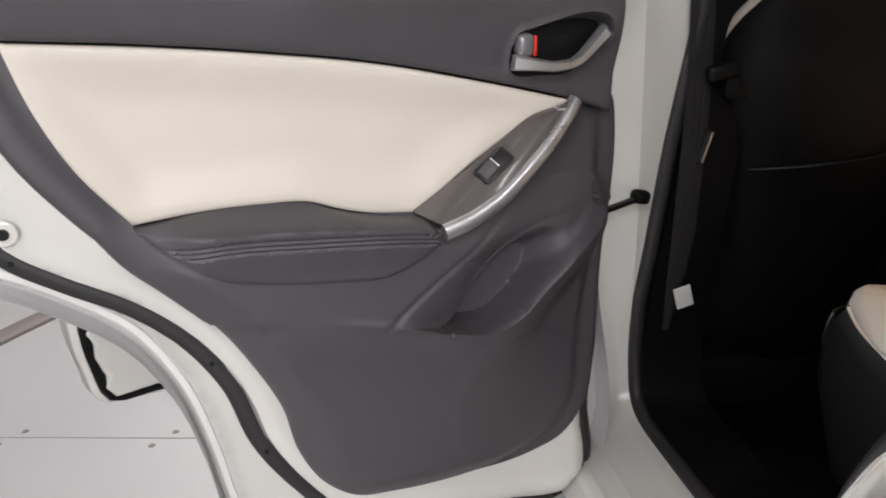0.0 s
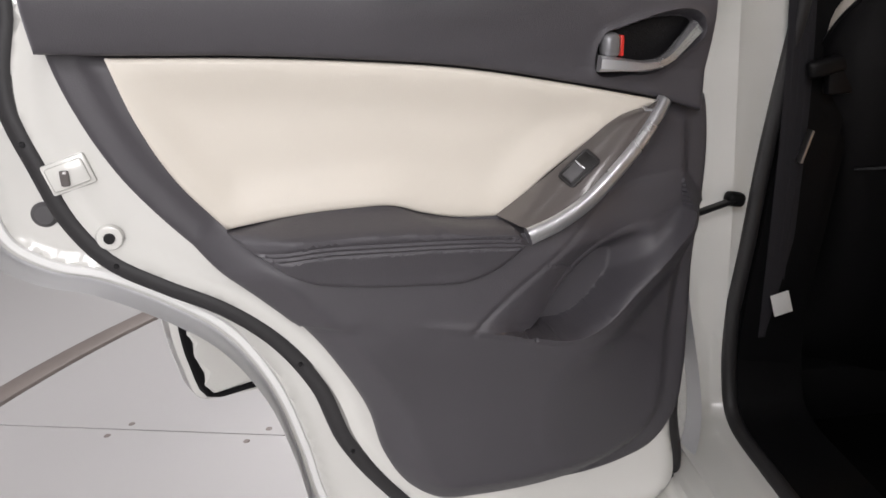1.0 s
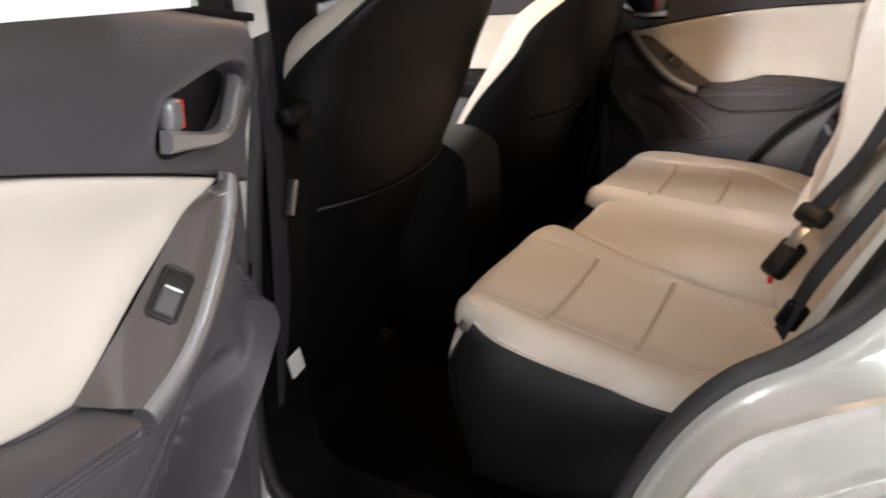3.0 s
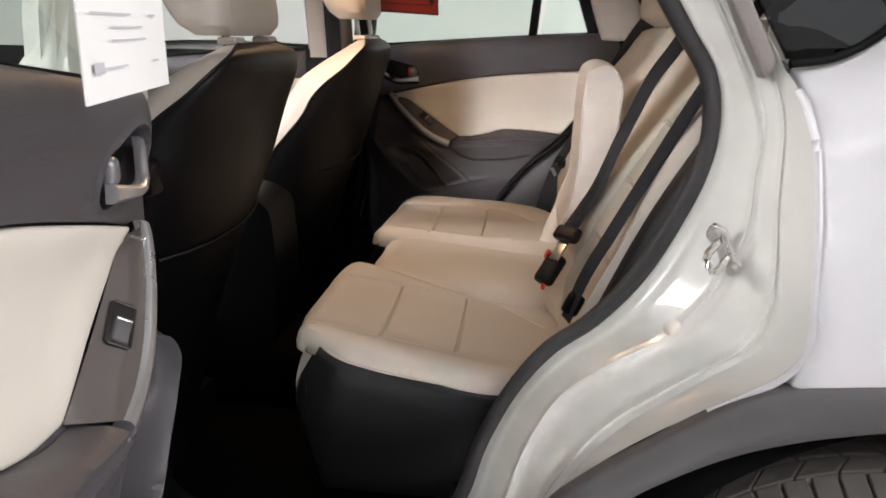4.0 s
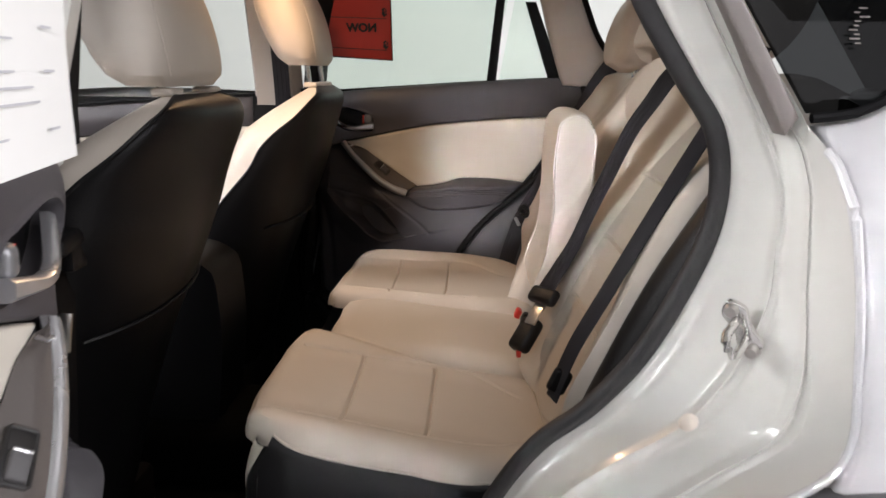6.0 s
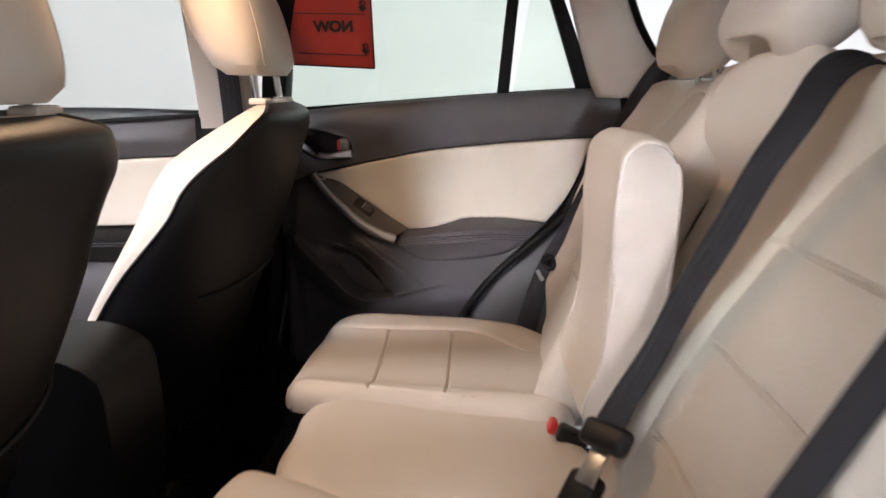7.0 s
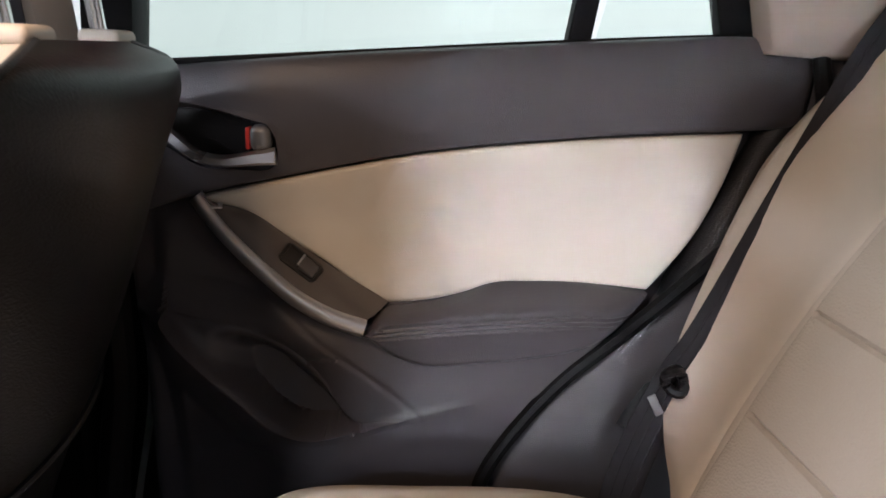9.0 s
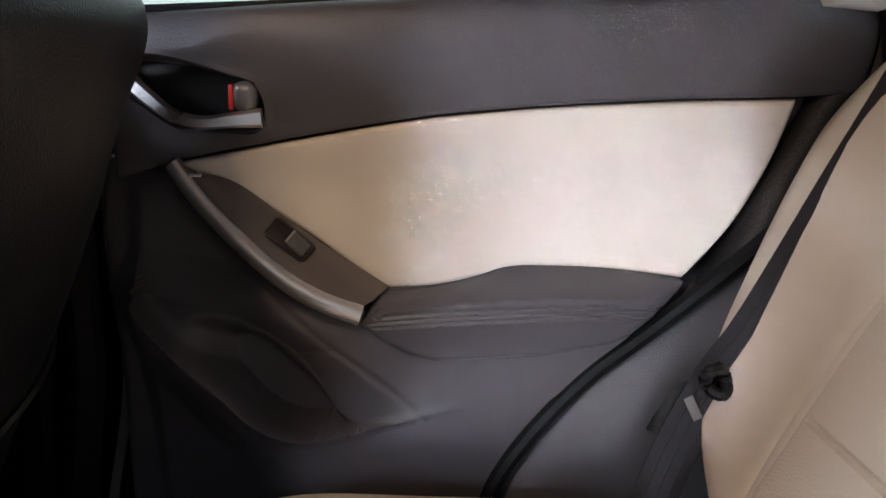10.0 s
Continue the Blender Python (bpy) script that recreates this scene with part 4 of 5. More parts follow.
def front_seat(xc, label, rest=0.0):
    f = empty("front_seat", label, "car seat", "front seats", at=(xc, 0.15, 0.35))
    zs = list(np.linspace(0.40, 0.88, 14)) + list(np.linspace(0.90, 1.08, 14)) + list(np.linspace(1.088, 1.165, 13)) + [1.171, 1.176, 1.180, 1.184]
    shell, front = [], []
    for z in zs:
        y0, th, w, sp = (smooth_at(t, z) for t in (REAR, THICK, HALF, SPLIT))
        yb = y0 + th * sp
        ring = []
        for q in range(33):
            a = math.pi * q / 32
            cx, sy = math.cos(a), math.sin(a)
            ring.append((xc - w * abs(cx) * (1 if cx > 0 else -1), yb - (yb - y0) * sy, z))
        shell.append(ring)
        ring = []
        for q in range(33):
            a = math.pi * q / 32
            cx, sy = math.cos(a), math.sin(a)
            bulge = 0.02 * (1 - abs(cx)) * (1 if z < 1.08 else 0.3)
            ring.append((xc - w * (abs(cx) ** 0.6) * (1 if cx > 0 else -1) * 0.997, yb + (y0 + th - yb) * sy ** 0.6 - bulge, z))
        front.append(ring)
    bm = ribbon(shell)
    part("back_shell", bm, BLACK, f, "black leather seat back with a map pocket")
    bm = ribbon(front)
    bmesh.ops.reverse_faces(bm, faces=bm.faces[:])
    part("front_cushion", bm, BEIGE, f, "cream leather front face and bolsters")
    cap = bmesh.new()
    a = [cap.verts.new(p) for p in shell[-1]]
    b = [cap.verts.new(p) for p in front[-1]]
    for i in range(32):
        cap.faces.new((a[i], a[i + 1], b[i + 1], b[i]))
    bmesh.ops.recalc_face_normals(cap, faces=cap.faces[:])
    part("top_cap", cap, BEIGE, f)
    # piping along the border and pocket edge
    for i in (0, 32):
        part("piping", tube([(p[0] * 1.0 + (-0.001 if i == 0 else 0.001), p[1], p[2]) for p in (r[i] for r in shell)], 0.003, 6), BLACK, f)
    po = []
    for q in range(21):
        t = q / 20
        x = xc + (t - 0.5) * 0.36
        z = 0.835 + 0.05 * t
        k = abs(t - 0.5) * 2 * 0.36 / 2 / 0.245
        y0, th, sp = smooth_at(REAR, z), smooth_at(THICK, z), smooth_at(SPLIT, z)
        cosv = min(0.999, k)
        sv = math.sqrt(1 - cosv**2)
        y = y0 + th * sp - th * sp * sv
        po.append((x, y - 0.003, z))
    part("pocket_edge", tube(po, 0.004, 6), BLACK, f)
    # cushion below, dark
    part("seat_cushion", block(0.46, 0.50, 0.14, pose(xc, 0.50, 0.50), 0.05, 4), BLACK, f, "black leather seat cushion side")
    part("seat_top", block(0.47, 0.50, 0.09, pose(xc, 0.50, 0.60, -4, 0, 0), 0.04, 4), BEIGE, f, "cream leather seat cushion")
    part("seat_frame", block(0.40, 0.52, 0.22, pose(xc, 0.38, 0.33), 0.02), BLACK, f, "black seat frame")
    # headrest
    rows = []
    for k in range(17):
        s = k / 16
        z = 1.215 + rest + 0.245 * s
        e = min(math.sin(math.pi * min(max(s, 0.004), 0.996)) ** (0.09 if s < 0.5 else 0.24), 1)
        w, d = (0.160 - 0.035 * s) * e, (0.062 + 0.012 * math.sin(s * 3.1)) * e
        y = -0.048 + 0.080 * s
        ring = []
        for q in range(36):
            t = 2 * math.pi * q / 36
            ring.append((xc + w * abs(math.cos(t)) ** 0.6 * (1 if math.cos(t) >= 0 else -1), y + d * abs(math.sin(t)) ** 0.7 * (1 if math.sin(t) >= 0 else -1), z))
        rows.append(ring)
    bm = ribbon(rows, True)
    bm.verts.ensure_lookup_table()
    bm.faces.new([bm.verts[i] for i in range(36)][::-1])
    bm.faces.new([bm.verts[len(rows) * 36 - 36 + i] for i in range(36)])
    h = part("headrest", bm, BEIGE, f, "cream leather headrest on chrome posts")
    for q in (5, 13, 23, 31):
        part("seam", tube([rows[k][q] for k in range(1, 16)], 0.0013, 6), BEIGE, h)
    for sx in (-0.080, 0.080):
        part("post", tube([(xc + sx, -0.070, 1.15), (xc + sx, -0.055, 1.26 + rest)], 0.0065, 14), CHROME, h, "chrome post")
        part("post_collar", block(0.045, 0.034, 0.012, pose(xc + sx, -0.072, 1.187), 0.005, 3), BEIGE, h)
    return f


driver = front_seat(-0.365, "driver seat with black leather back and cream front, upright", -0.02)
driver.location += Vector((0, 0.035, -0.018))
front_seat(0.45, "passenger seat with black leather back and cream front, upright", 0.02).location.z -= 0.02


# ---- car body ----
# the rear doorway: seal, inner step, outer step and skin edge, each (y, z) from the rear top down, along the sill and up the pillar
SEAL_LINE = [(-0.6, 1.42), (-0.653, 1.288), (-0.7, 1.205), (-0.732, 1.154), (-0.744, 1.102), (-0.74, 1.041), (-0.712, 0.968), (-0.672, 0.892), (-0.62, 0.829), (-0.566, 0.783), (-0.52, 0.717), (-0.481, 0.631), (-0.458, 0.551), (-0.41, 0.46), (-0.3, 0.42), (-0.1, 0.415), (0.01, 0.425), (0.05, 0.48), (0.065, 0.6), (0.065, 0.9), (0.05, 1.15), (0.02, 1.42), (-0.1, 1.51), (-0.42, 1.51)]
INNER_STEP = [(-0.655, 1.4), (-0.701, 1.288), (-0.745, 1.2), (-0.768, 1.15), (-0.786, 1.095), (-0.783, 1.045), (-0.782, 0.98), (-0.754, 0.905), (-0.709, 0.846), (-0.64, 0.8), (-0.585, 0.755), (-0.545, 0.68), (-0.516, 0.59), (-0.47, 0.48), (-0.33, 0.4), (-0.1, 0.39), (0.04, 0.39), (0.085, 0.46), (0.09, 0.6), (0.09, 0.9), (0.075, 1.15), (0.045, 1.43), (-0.09, 1.535), (-0.43, 1.535)]
OUTER_STEP = [(-0.665, 1.4), (-0.714, 1.286), (-0.765, 1.2), (-0.795, 1.152), (-0.803, 1.11), (-0.803, 1.02), (-0.812, 0.945), (-0.816, 0.895), (-0.801, 0.85), (-0.741, 0.806), (-0.652, 0.737), (-0.59, 0.657), (-0.555, 0.59), (-0.5, 0.48), (-0.34, 0.38), (-0.1, 0.365), (0.06, 0.37), (0.105, 0.45), (0.11, 0.6), (0.11, 0.9), (0.095, 1.15), (0.065, 1.43), (-0.085, 1.545), (-0.44, 1.545)]
SKIN_EDGE = [(-0.675, 1.4), (-0.722, 1.287), (-0.772, 1.205), (-0.797, 1.16), (-0.81, 1.112), (-0.824, 1.014), (-0.832, 0.935), (-0.835, 0.89), (-0.825, 0.855), (-0.785, 0.822), (-0.69, 0.768), (-0.612, 0.708), (-0.572, 0.66), (-0.51, 0.56), (-0.36, 0.36), (-0.1, 0.33), (0.08, 0.33), (0.125, 0.45), (0.13, 0.6), (0.13, 0.9), (0.115, 1.15), (0.085, 1.43), (-0.08, 1.56), (-0.45, 1.56)]
LOOP = list(zip(SEAL_LINE, INNER_STEP, OUTER_STEP, SKIN_EDGE))


SIDE = (
    [(0.3, -0.745), (0.7, -0.728), (1.15, -0.728), (1.5, -0.640)],
    [(0.4, -0.83), (0.7, -0.800), (1.06, -0.800), (1.16, -0.768), (1.29, -0.745), (1.5, -0.680)],
    [(0.4, -0.86), (0.7, -0.846), (1.02, -0.840), (1.10, -0.820), (1.155, -0.788), (1.29, -0.757), (1.5, -0.690)],
    [(0.4, -0.90), (1.02, -0.893), (1.09, -0.885), (1.13, -0.855), (1.16, -0.802), (1.29, -0.764), (1.5, -0.695)],
)


def glass_low(u):
    return smooth_at([(-1.6, 1.5), (-1.1, 1.42), (-1.0, 1.36), (-0.962, 1.275), (-0.928, 1.226), (-0.893, 1.195), (-0.85, 1.172), (-0.80, 1.164), (-0.7, 1.164)], u)


def car_body():
    c = empty("car_body", "white car body with open rear doorway and grey wheel arch", "car", at=(0, 0.2, 0.2))
    # resample each line by the loop's own index, so that the rows meet
    def by_index(k):
        pts, m = [row[k] for row in LOOP], len(LOOP)
        out = []
        for i in range(m):
            a, b, p, q = (np.array(pts[(i + s) % m]) for s in (0, 1, -1, 2))
            for s in np.arange(10) / 10:
                h = (2 * s**3 - 3 * s**2 + 1, s**3 - 2 * s**2 + s, -2 * s**3 + 3 * s**2, s**3 - s**2)
                v = h[0] * a + h[1] * (b - p) / 2 + h[2] * b + h[3] * (q - a) / 2
                shift = interp([(0.4, 0.0), (0.6, 0.005), (0.86, 0.042), (1.08, 0.080), (1.5, 0.04)], v[1]) * float(sstep(np.array(v[0]), -0.06, 0.04)) if k == 0 else 0.0
                x = interp(SIDE[k], v[1]) + shift
                if k and v[0] > 0.0:
                    pull = float(sstep(np.array(v[1]), 1.0, 1.15))
                    x += pull * max(0.0, -0.742 - 0.003 * k + 0.28 * max(0.0, v[1] - 1.2) - x)
                out.append((x, v[0], v[1]))
        return out

    l0, l1, l2, l3 = by_index(0), by_index(1), by_index(2), by_index(3)
    mixr = lambda a, b, t, dx=0.0: [(p[0] * (1 - t) + q[0] * t + dx, p[1] * (1 - t) + q[1] * t, p[2] * (1 - t) + q[2] * t) for p, q in zip(a, b)]
    lines = (l0, l1, l2, l3)
    jamb = []
    for k in range(121):
        t = k / 40
        i, s = min(int(t), 2), t - min(int(t), 2)
        e = s * s * (3 - 2 * s)
        w = 0.55 * s + 0.45 * e
        bead = 0.007 * math.exp(-((t - 0.93) / 0.045) ** 2) + 0.007 * math.exp(-((t - 1.75) / 0.05) ** 2) - 0.009 * math.exp(-((t - 1.32) / 0.20) ** 2) + 0.003 * math.exp(-((t - 0.35) / 0.08) ** 2)
        jamb.append(mixr(lines[i], lines[i + 1], w, -bead))
    bm = ribbon(jamb, True)
    part("door_jamb", bm, PAINTIN, c, "glossy white painted door jamb with pressed steps")
    # folded hem of the outer skin
    hem = l3[35:96]
    part("panel_hem", tube([(p[0] - 0.004, p[1] + 0.003, p[2]) for p in hem], 0.0042, 8), PAINT, c)
    # rubber seal round the opening
    bm = tube([(p[0] - 0.004, p[1], p[2]) for p in l0], 0.012, 10, True, up=(1, 0, 0))
    part("weatherstrip", bm, SEAL, c, "black rubber doorway seal")
    # dark lining inside the opening
    bm = ribbon([[(p[0] + a, p[1] - b * (1 if p[1] < -0.15 and p[2] > 0.5 and p[2] < 1.45 else 0), p[2]) for p in l0] for a, b in ((0.002, 0.0), (0.05, 0.05), (0.12, 0.12))], True)
    part("inner_lining", bm, RUBBER, c, "black plastic inner lining")
    # rear quarter skin
    outer = [(-0.801, 1.135)] + [r[3] for r in LOOP[4:9]] + [(-0.818, 0.832, 1)]
    sk = [(-0.812, 1.158, 1)] + outer[1:] + [(-0.866, 0.835), (-0.974, 0.845), (-1.10, 0.845), (-1.25, 0.80), (-1.38, 0.70), (-1.48, 0.55, 1), (-1.62, 0.55, 1), (-1.64, 0.9), (-1.60, 1.15), (-1.50, 1.50, 1), (-1.20, 1.53, 1), (-1.00, 1.44), (-0.985, 1.34), (-0.962, 1.27), (-0.928, 1.222), (-0.893, 1.190), (-0.850, 1.166)]

    def skin_x(u, v, h):
        return (smooth_at([(-0.3, -0.78), (0.0, -0.792), (0.012, -0.805), (0.03, -0.838), (0.07, -0.880), (0.14, -0.897), (0.3, -0.910), (0.6, -0.905)], glass_low(u) - v) - h, u, v)

    part("quarter_panel", plate(sk, skin_x, None, 0.018, 0.008, 0.02), PAINT, c, "glossy white rear quarter panel")
    gl = [(-0.742, 1.29, 1), (-0.803, 1.170, 1), (-0.846, 1.174), (-0.893, 1.198), (-0.928, 1.228), (-0.960, 1.275), (-0.985, 1.36), (-0.99, 1.43, 1), (-0.70, 1.42, 1)]
    part("quarter_window", plate(gl, lambda u, v, h: (-0.790 + 0.41 * (v - 1.164) - h, u, v), None, 0.05, 0.002, 0.004), PRIVACY, c, "dark tinted rear quarter glass")
    part("window_trim", plate([(-0.662, 1.40, 1), (-0.708, 1.289), (-0.742, 1.222), (-0.776, 1.150, 1), (-0.789, 1.167, 1), (-0.761, 1.227), (-0.732, 1.288), (-0.686, 1.40, 1)], lambda u, v, h: (-0.806 + 0.33 * (v - 1.164) - h, u, v), None, 0.03, 0.004, 0.03), MOULD, c, "brown-grey window edge moulding")
    part("glass_edge", tube([(-0.797 + 0.41 * (v - 1.164), u, v) for u, v in spline([(-0.803, 1.166), (-0.846, 1.172), (-0.893, 1.196), (-0.928, 1.227), (-0.960, 1.275), (-0.985, 1.36)], 0.02)], 0.005, 8), RUBBER, c, "black glass gasket")
    # wheel arch cladding
    arch = [(-0.570, 0.668), (-0.620, 0.715), (-0.674, 0.755), (-0.762, 0.813), (-0.812, 0.834), (-0.866, 0.842), (-0.974, 0.849), (-1.10, 0.849), (-1.22, 0.82), (-1.36, 0.74), (-1.47, 0.60), (-1.52, 0.42, 1), (-1.46, 0.42, 1), (-1.40, 0.58), (-1.30, 0.70), (-1.18, 0.775), (-1.06, 0.803), (-0.98, 0.800), (-0.897, 0.787), (-0.839, 0.774), (-0.774, 0.752), (-0.710, 0.718), (-0.655, 0.678), (-0.61, 0.60), (-0.575, 0.50), (-0.56, 0.40, 1), (-0.50, 0.40, 1), (-0.52, 0.55)]
    part("arch_cladding", plate(arch, lambda u, v, h: (-0.914 - h, u, v), lambda u, v, q: 0.006 * sstep(q, 0.0, 0.02), 0.014, 0.006, 0.012), CLAD, c, "grey textured wheel arch cladding")
    # wheel well liner
    rows = []
    for x in (-0.89, -0.86, -0.60):
        rr = 0.435 if x < -0.88 else 0.455
        rows.append([(x, -1.04 + rr * math.cos(a), 0.36 + rr * math.sin(a)) for a in np.linspace(-0.2, math.pi + 0.2, 40)])
    part("wheel_well", ribbon(rows), RUBBER, c, "black wheel well liner")
    # striker
    sm = Matrix.Translation((-0.806, -0.757, 0.955)) @ Matrix.Rotation(radians(-30), 4, "X") @ Matrix.Rotation(radians(-38), 4, "Z")
    st = part("striker", moved(plate([(0.0, 0.034), (0.012, 0.024), (0.009, 0.0), (0.012, -0.024), (0.0, -0.034), (-0.012, -0.024), (-0.009, 0.0), (-0.012, 0.024)], lambda u, v, h: (-h, u, v), None, 0.01, 0.0015, 0.005, step=0.004), sm), CHROME, c, "bright steel door striker")
    part("striker_loop", moved(tube([(0.0, 0.0, 0.012), (-0.026, 0.003, 0.012), (-0.033, 0.003, 0.008), (-0.035, 0.003, 0.0), (-0.033, 0.003, -0.008), (-0.026, 0.003, -0.012), (0.0, 0.0, -0.012)], 0.0048, 10), sm), CHROME, st)
    for s in (-0.025, 0.025):
        part("bolt", moved(lathe([(0, -0.006), (0.006, -0.006), (0.0075, 0.0)], Matrix.Translation((0, 0, s)), 14), sm), STEEL, st)
    # A bright reflection on the jamb, put in as a cream disc.
    part("plug", lathe([(0, -0.004), (0.007, -0.003), (0.010, 0.0)], Matrix.Translation((-0.846, -0.700, 0.872)), 14), BEIGE, c, "small cream disc standing in for a glint on the jamb")
    # sill, floor and the far side
    part("sill", block(0.16, 1.2, 0.12, pose(-0.80, 0.35, 0.30), 0.02, 3), PAINTIN, c, "white sill")
    part("sill_plate", block(0.07, 0.44, 0.012, pose(-0.665, -0.16, 0.408), 0.004), BLACK, c, "black scuff plate")
    part("floor_pan", block(1.36, 2.6, 0.03, pose(0.03, 0.35, 0.30), 0), CARPET, c, "black carpeted cabin floor")
    part("tunnel", block(0.26, 1.6, 0.16, pose(0.03, 0.55, 0.38), 0.04, 3), CARPET, c)
    # centre pillar of the near side
    rows = []
    for z in np.linspace(0.42, 1.55, 16):
        x = interp(SIDE[0], z) + interp([(0.4, 0.0), (0.6, 0.005), (0.86, 0.042), (1.08, 0.080), (1.5, 0.04)], z)
        q = 1 - 0.7 * float(sstep(np.array(z), 1.05, 1.18))
        rows.append([(x + 0.10, 0.055, z), (x + 0.012, 0.058, z), (x + 0.010, 0.075, z), (x + 0.012, 0.058 + 0.132 * q, z), (x + 0.10, 0.058 + 0.142 * q, z)])
    part("centre_pillar_trim", ribbon(rows), RUBBER, c, "black lower centre pillar trim")
    rows = []
    for z in np.linspace(0.36, 1.55, 16):
        x = (interp(SIDE[0], z) - 0.01)
        k = 1 - 0.85 * float(sstep(np.array(z), 1.0, 1.15))
        rows.append([(x + a * k, 0.066 + b * (0.25 + 0.75 * k), z) for a, b in ((0, 0), (-0.05, 0.019), (-0.085, 0.034), (-0.10, 0.064), (-0.085, 0.134), (0, 0.154))])
    part("centre_pillar", ribbon(rows), PAINTIN, c, "white painted centre pillar")
    # far side
    rows = []
    for z in np.linspace(1.10, 1.52, 12):
        x = 0.735 - 0.30 * max(0, z - 1.15)
        rows.append([(x + 0.02, 0.185, z), (x - 0.015, 0.175, z), (x - 0.032, 0.165, z), (x - 0.034, 0.115, z), (x - 0.03, 0.058, z), (x - 0.01, 0.045, z), (x + 0.03, 0.04, z)])
    part("centre_pillar_trim", ribbon(rows), TRIM, c, "pale grey upper centre pillar trim")
    rows = []
    for z in np.linspace(0.35, 1.125, 8):
        x = 0.735
        rows.append([(x + 0.03, 0.20, z), (x - 0.03, 0.18, z), (x - 0.032, 0.06, z), (x + 0.03, 0.03, z)])
    part("pillar_lower_trim", ribbon(rows), RUBBER, c)
    cp = [(-0.738, 1.17, 1), (-0.722, 1.21), (-0.690, 1.30), (-0.640, 1.46, 1), (-0.72, 1.50, 1), (-0.775, 1.393), (-0.815, 1.31), (-0.860, 1.255), (-0.95, 1.235), (-1.05, 1.24, 1), (-1.05, 1.16, 1), (-0.82, 1.166)]
    part("rear_pillar_trim", plate(cp, lambda u, v, h: (0.700 - 0.3 * max(0, v - 1.15) - h, u, v), lambda u, v, q: 0.012 * sstep(q, 0, 0.05), 0.02, 0.012, 0.04), TRIM, c, "pale beige rear pillar trim")
    # far rear side trim between door and seat
    ft = [(-0.81, 1.18, 1), (-0.800, 1.08), (-0.755, 0.99), (-0.700, 0.920), (-0.653, 0.870), (-0.596, 0.818), (-0.538, 0.768), (-0.485, 0.705), (-0.440, 0.632), (-0.425, 0.50, 1), (-0.9, 0.50, 1), (-0.98, 1.18, 1)]
    part("rear_side_trim", plate(ft, lambda u, v, h: (0.715 - h, u, v), lambda u, v, q: 0.012 * sstep(q, 0.0, 0.06), 0.02, 0.01, 0.03), SIDETRIM, c, "grey side trim beside the bench")
    part("weatherstrip", tube([(0.708, u, v) for u, v in spline([(-0.70, 1.47), (-0.745, 1.30), (-0.800, 1.16), (-0.812, 1.08), (-0.762, 0.992), (-0.700, 0.926), (-0.650, 0.878), (-0.592, 0.826), (-0.533, 0.776), (-0.478, 0.712), (-0.432, 0.636), (-0.42, 0.50)], 0.02)], 0.010, 8), RUBBER, c, "black rubber doorway seal")
    part("weatherstrip", tube([(0.722, u, v) for u, v in spline([(-0.42, 0.44), (-0.2, 0.425), (-0.04, 0.44), (0.012, 0.50), (0.014, 0.8), (0.020, 1.15)], 0.03)], 0.020, 8), RUBBER, c, "black rubber doorway seal")
    part("glass_gasket", tube([(0.690 - 0.3 * max(0, v - 1.15), u, v) for u, v in spline([(-0.765, 1.42), (-0.785, 1.375), (-0.817, 1.31), (-0.862, 1.254), (-0.95, 1.236)], 0.02)], 0.008, 8), RUBBER, c, "black rear glass gasket")
    skin = [(1.9, 0.40, 1), (2.0, 0.80), (1.4, 1.02), (0.9, 1.12), (-0.2, 1.13), (-0.9, 1.16, 1), (-0.9, 0.86), (-0.6, 0.6), (-0.55, 0.34, 1)]
    part("far_side_panel", plate(skin, lambda u, v, h: (0.93 + h, u, v), None, 0.06, 0.02, 0.04), PAINT, c)
    part("rear_side_panel", plate([(-0.88, 1.16, 1), (-0.9, 0.86), (-1.3, 0.8), (-1.62, 0.5, 1), (-1.64, 1.0), (-1.6, 1.16, 1)], lambda u, v, h: (0.93 + h, u, v), None, 0.06, 0.02, 0.04), PAINT, c)
    # roof and headliner
    rows = []
    for y in np.linspace(-1.5, 0.95, 18):
        zt = 1.66 - 0.05 * ((y + 0.2) / 1.1) ** 2
        rows.append([(0.03 + 0.63 * s, y, zt - 0.10 * abs(s) ** 3.5) for s in np.linspace(-1, 1, 17)])
    part("roof", ribbon(rows), PAINT, c, "white roof")
    rows = [[(p[0], p[1], p[2] - 0.06 + 0.02 * abs(p[0] / 0.66) ** 4) for p in r] for r in rows]
    bm = ribbon(rows)
    bmesh.ops.reverse_faces(bm, faces=bm.faces[:])
    part("headliner", bm, TRIM, c, "pale grey headliner")
    part("far_sill", block(0.14, 2.2, 0.30, pose(0.80, 0.55, 0.36), 0.02), RUBBER, c, "black inner sill")
    part("far_wall", block(0.02, 2.6, 0.78, pose(0.86, 0.60, 0.72), 0), RUBBER, c, "dark inner side wall")
    co = [(0.62, 0.42), (0.60, 0.76), (0.42, 0.80), (0.18, 0.824), (0.10, 0.818), (0.055, 0.79), (0.045, 0.73), (0.06, 0.42)]
    bm = bmesh.new()
    lines = [[bm.verts.new((x, y, z)) for y, z in spline(co, 0.03)] for x in (-0.06, -0.045, 0.10, 0.115)]
    for a, b in zip(lines[:-1], lines[1:]):
        for i in range(len(a) - 1):
            bm.faces.new((a[i], a[i + 1], b[i + 1], b[i]))
    bm.faces.new(lines[0][::-1])
    bm.faces.new(lines[-1])
    bmesh.ops.recalc_face_normals(bm, faces=bm.faces[:])
    part("console", bm, BLACK, c, "black centre console with padded lid")
    # tail, load floor and rear glass frame
    part("tailgate", block(1.5, 0.08, 0.75, pose(0.03, -1.62, 0.80), 0.03, 3), PAINT, c)
